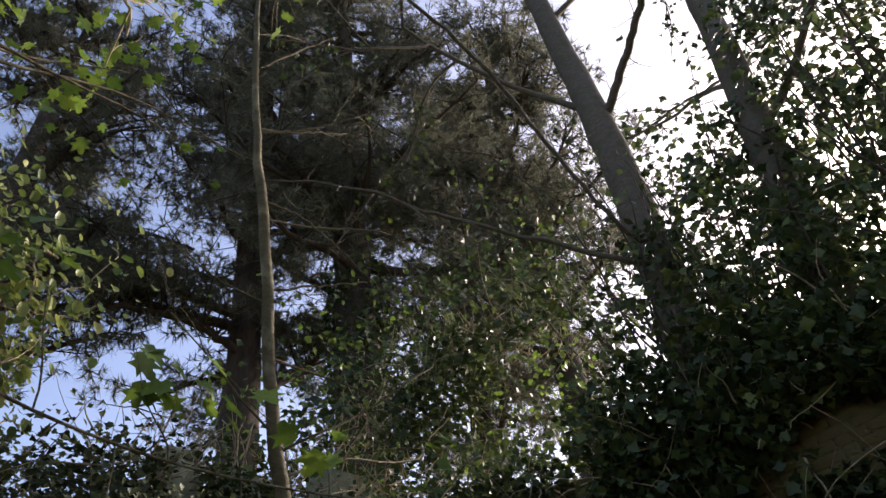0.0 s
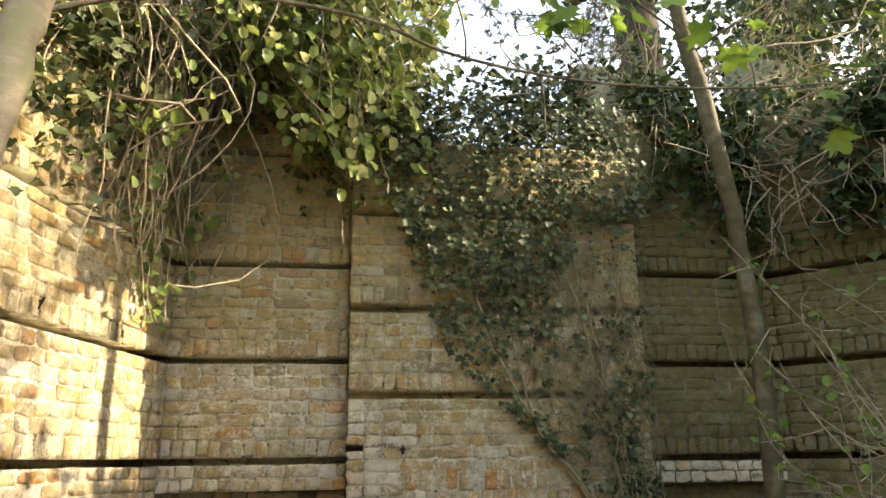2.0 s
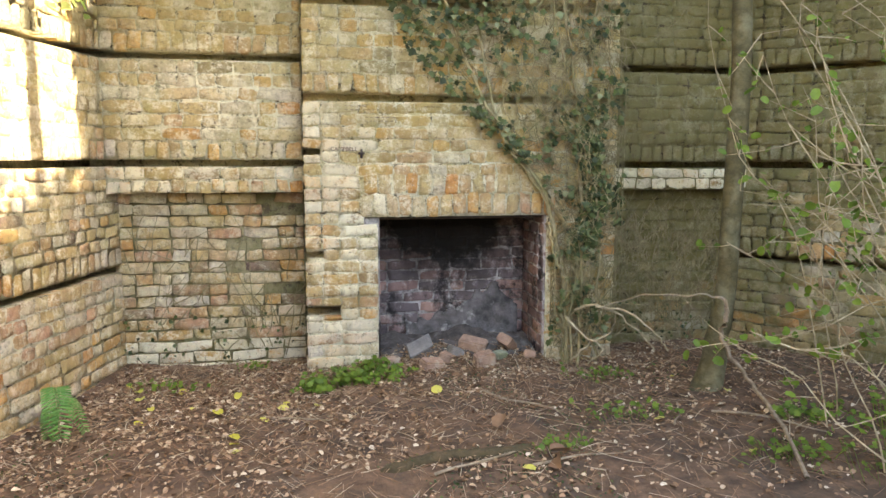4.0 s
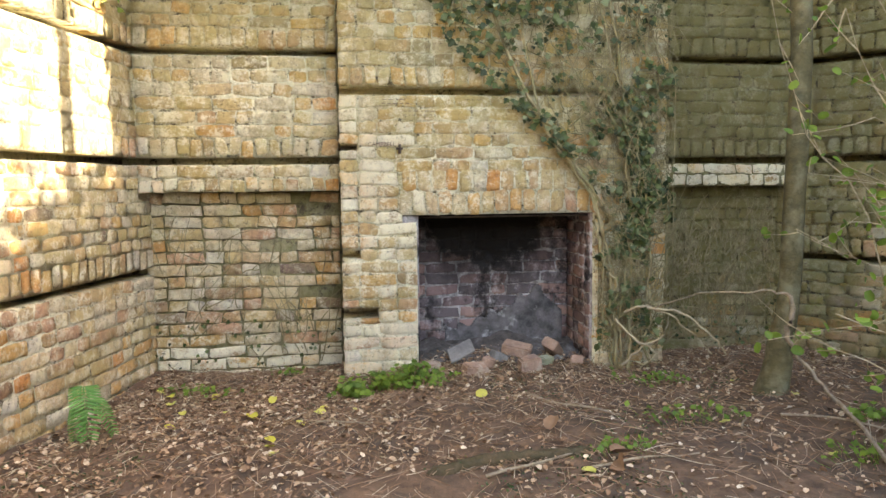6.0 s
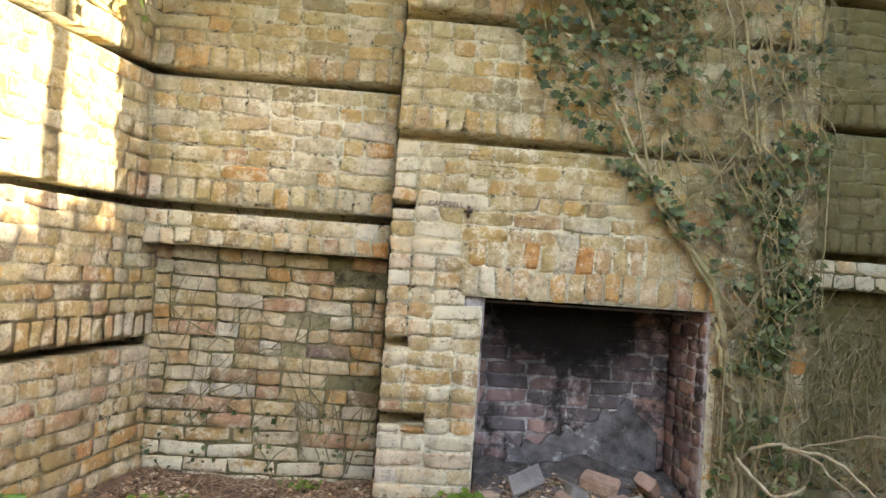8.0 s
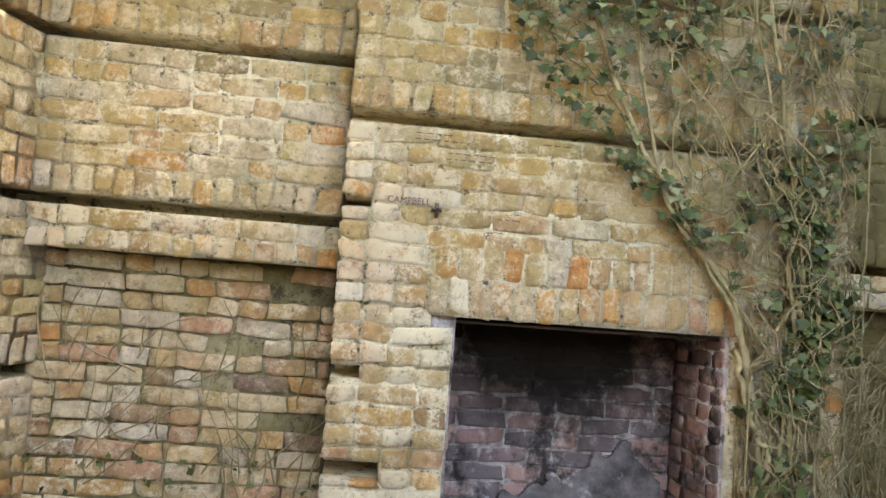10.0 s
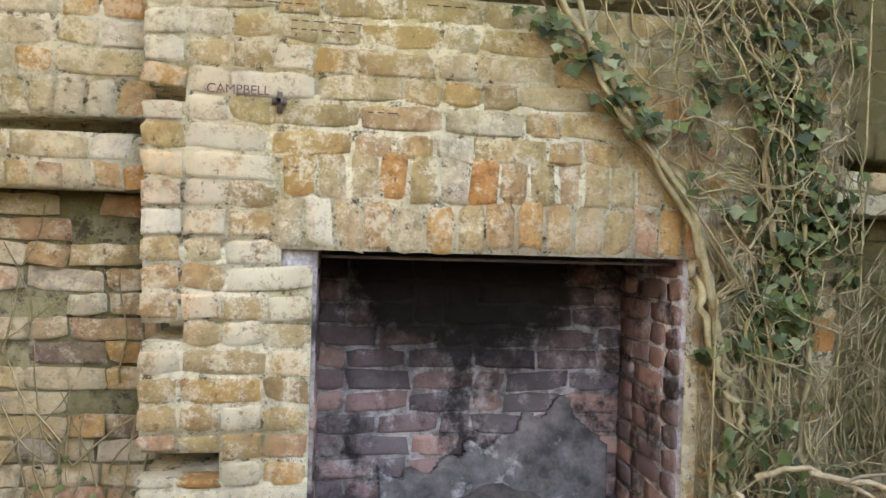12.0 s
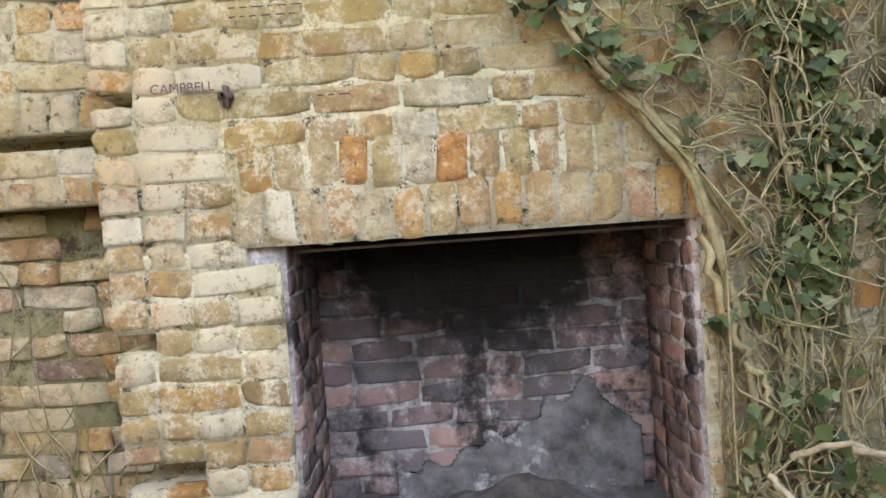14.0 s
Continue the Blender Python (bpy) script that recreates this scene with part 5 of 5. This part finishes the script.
part("shank", mesh_of("shank", *tubes([(np.array([(0.372, 0.03, 1.40), (0.372, -0.05, 1.402)]), np.array([0.008, 0.006]))], 7)), IRON, nail)
# Crossed dark boxes stand in for the hole's darkness; no hole is cut.
part("hole_mark", boxes_mesh("hole_mark", [(0.352, 0.392, -0.020, 0.0, 1.396, 1.410), (0.366, 0.380, -0.022, 0.002, 1.372, 1.43)]), IRON, nail)

sticks = (((1.02, -0.60), (1.36, -1.12), 0.010), ((-0.15, -0.95), (0.12, -1.0), 0.006), ((1.0, -1.75), (1.5, -1.7), 0.007), ((2.2, -1.2), (2.62, -1.6), 0.008), ((1.9, -1.35), (2.1, -1.0), 0.006), ((0.55, -1.75), (0.95, -1.62), 0.008), ((-0.95, -0.1), (-0.8, -0.42), 0.006))
for a, b, r in sticks:
    p = wander(rng, on_floor(*a, 0.02), on_floor(*b, 0.025), 10, 0.06)
    st = bundle("stick", [(p, taper(10, r, r * 0.5))], TWIG, None, 6)
    tagged(st, "dry broken stick lying on the floor", "stick", "sticks on the floor")

log = thing("rotten_log", "mossy rotten log half sunk in the floor", "log")
p = spline([on_floor(0.33, -1.62, 0.0), on_floor(0.6, -1.57, 0.012), on_floor(0.85, -1.58, 0.008), on_floor(1.1, -1.53, -0.01)], 24)
bundle("log_body", [(p + rng.normal(0, 0.003, (24, 3)), np.interp(np.arange(24), [0, 2, 20, 23], [0.012, 0.032, 0.034, 0.01]))], plain("mossy_rot", (0.11, 0.075, 0.04), (0.06, 0.05, 0.025), 14, 0.95, 1.0), log, 9)
c = np.array([p[int(rng.integers(0, 24))] + rng.normal(0, 1, 3) * np.array([0.02, 0.015, 0.0]) + np.array([0, 0, 0.03]) for k in range(50)])
foliage("moss", OVAL_LEAF, c, np.tile([0, -0.2, 1.0], (len(c), 1)), rng.uniform(0.006, 0.014, len(c)), DARKLEAF, log, rng, 0.6)
for x, y in ((1.12, -1.72), (1.2, -1.66), (0.95, -1.3)):
    lf = part("dry_leaf", mesh_of("dry_leaf", *DEAD_LEAF), LITTER)
    lf.matrix_basis = Matrix.Translation(on_floor(x, y, 0.03)) @ pose(0, 0, 0, rng.normal(0, 20), rng.normal(0, 20), rng.uniform(0, 360)) @ Matrix.Scale(0.11, 4)
    tagged(lf, "curled pale dead leaf on bare earth", "leaf", "large dead leaves")

# ---- scratched and inked writing on the bricks ----
def writing(text, x, z, height, label):
    cu = bpy.data.curves.new("writing", "FONT")
    cu.body, cu.size = text, height * 1.4
    tmp = new("writing_curve", cu)
    bpy.context.view_layer.update()
    me = bpy.data.meshes.new_from_object(tmp.evaluated_get(bpy.context.evaluated_depsgraph_get()))
    bpy.data.objects.remove(tmp)
    me.materials.clear()
    ob = part("writing", me, INK)
    ob.matrix_basis = pose(x, -0.0225, z, 90, 0, 0)
    tagged(ob, label, "writing")


writing("CAMPBELL", 0.175, 1.418, 0.026, "dark inked capital letters on a pale brick")


def scribble(x, z, width, rows, seed):
    r = np.random.default_rng(seed)
    boxes = []
    for k in range(rows):
        u = x
        while u < x + width:
            w = r.uniform(0.012, 0.035)
            boxes.append((u, u + w, -0.0225, -0.0205, z - k * 0.024, z - k * 0.024 + 0.0028))
            u += w + 0.012
    tagged(part("writing", boxes_mesh("writing", boxes), INK), "faint illegible ink lines on a brick", "writing", kind="stuff")


scribble(0.27, 1.70, 0.15, 2, 1)
scribble(0.40, 1.63, 0.17, 2, 2)
scribble(0.62, 1.385, 0.07, 1, 3)
scribble(0.78, 1.70, 0.10, 1, 4)
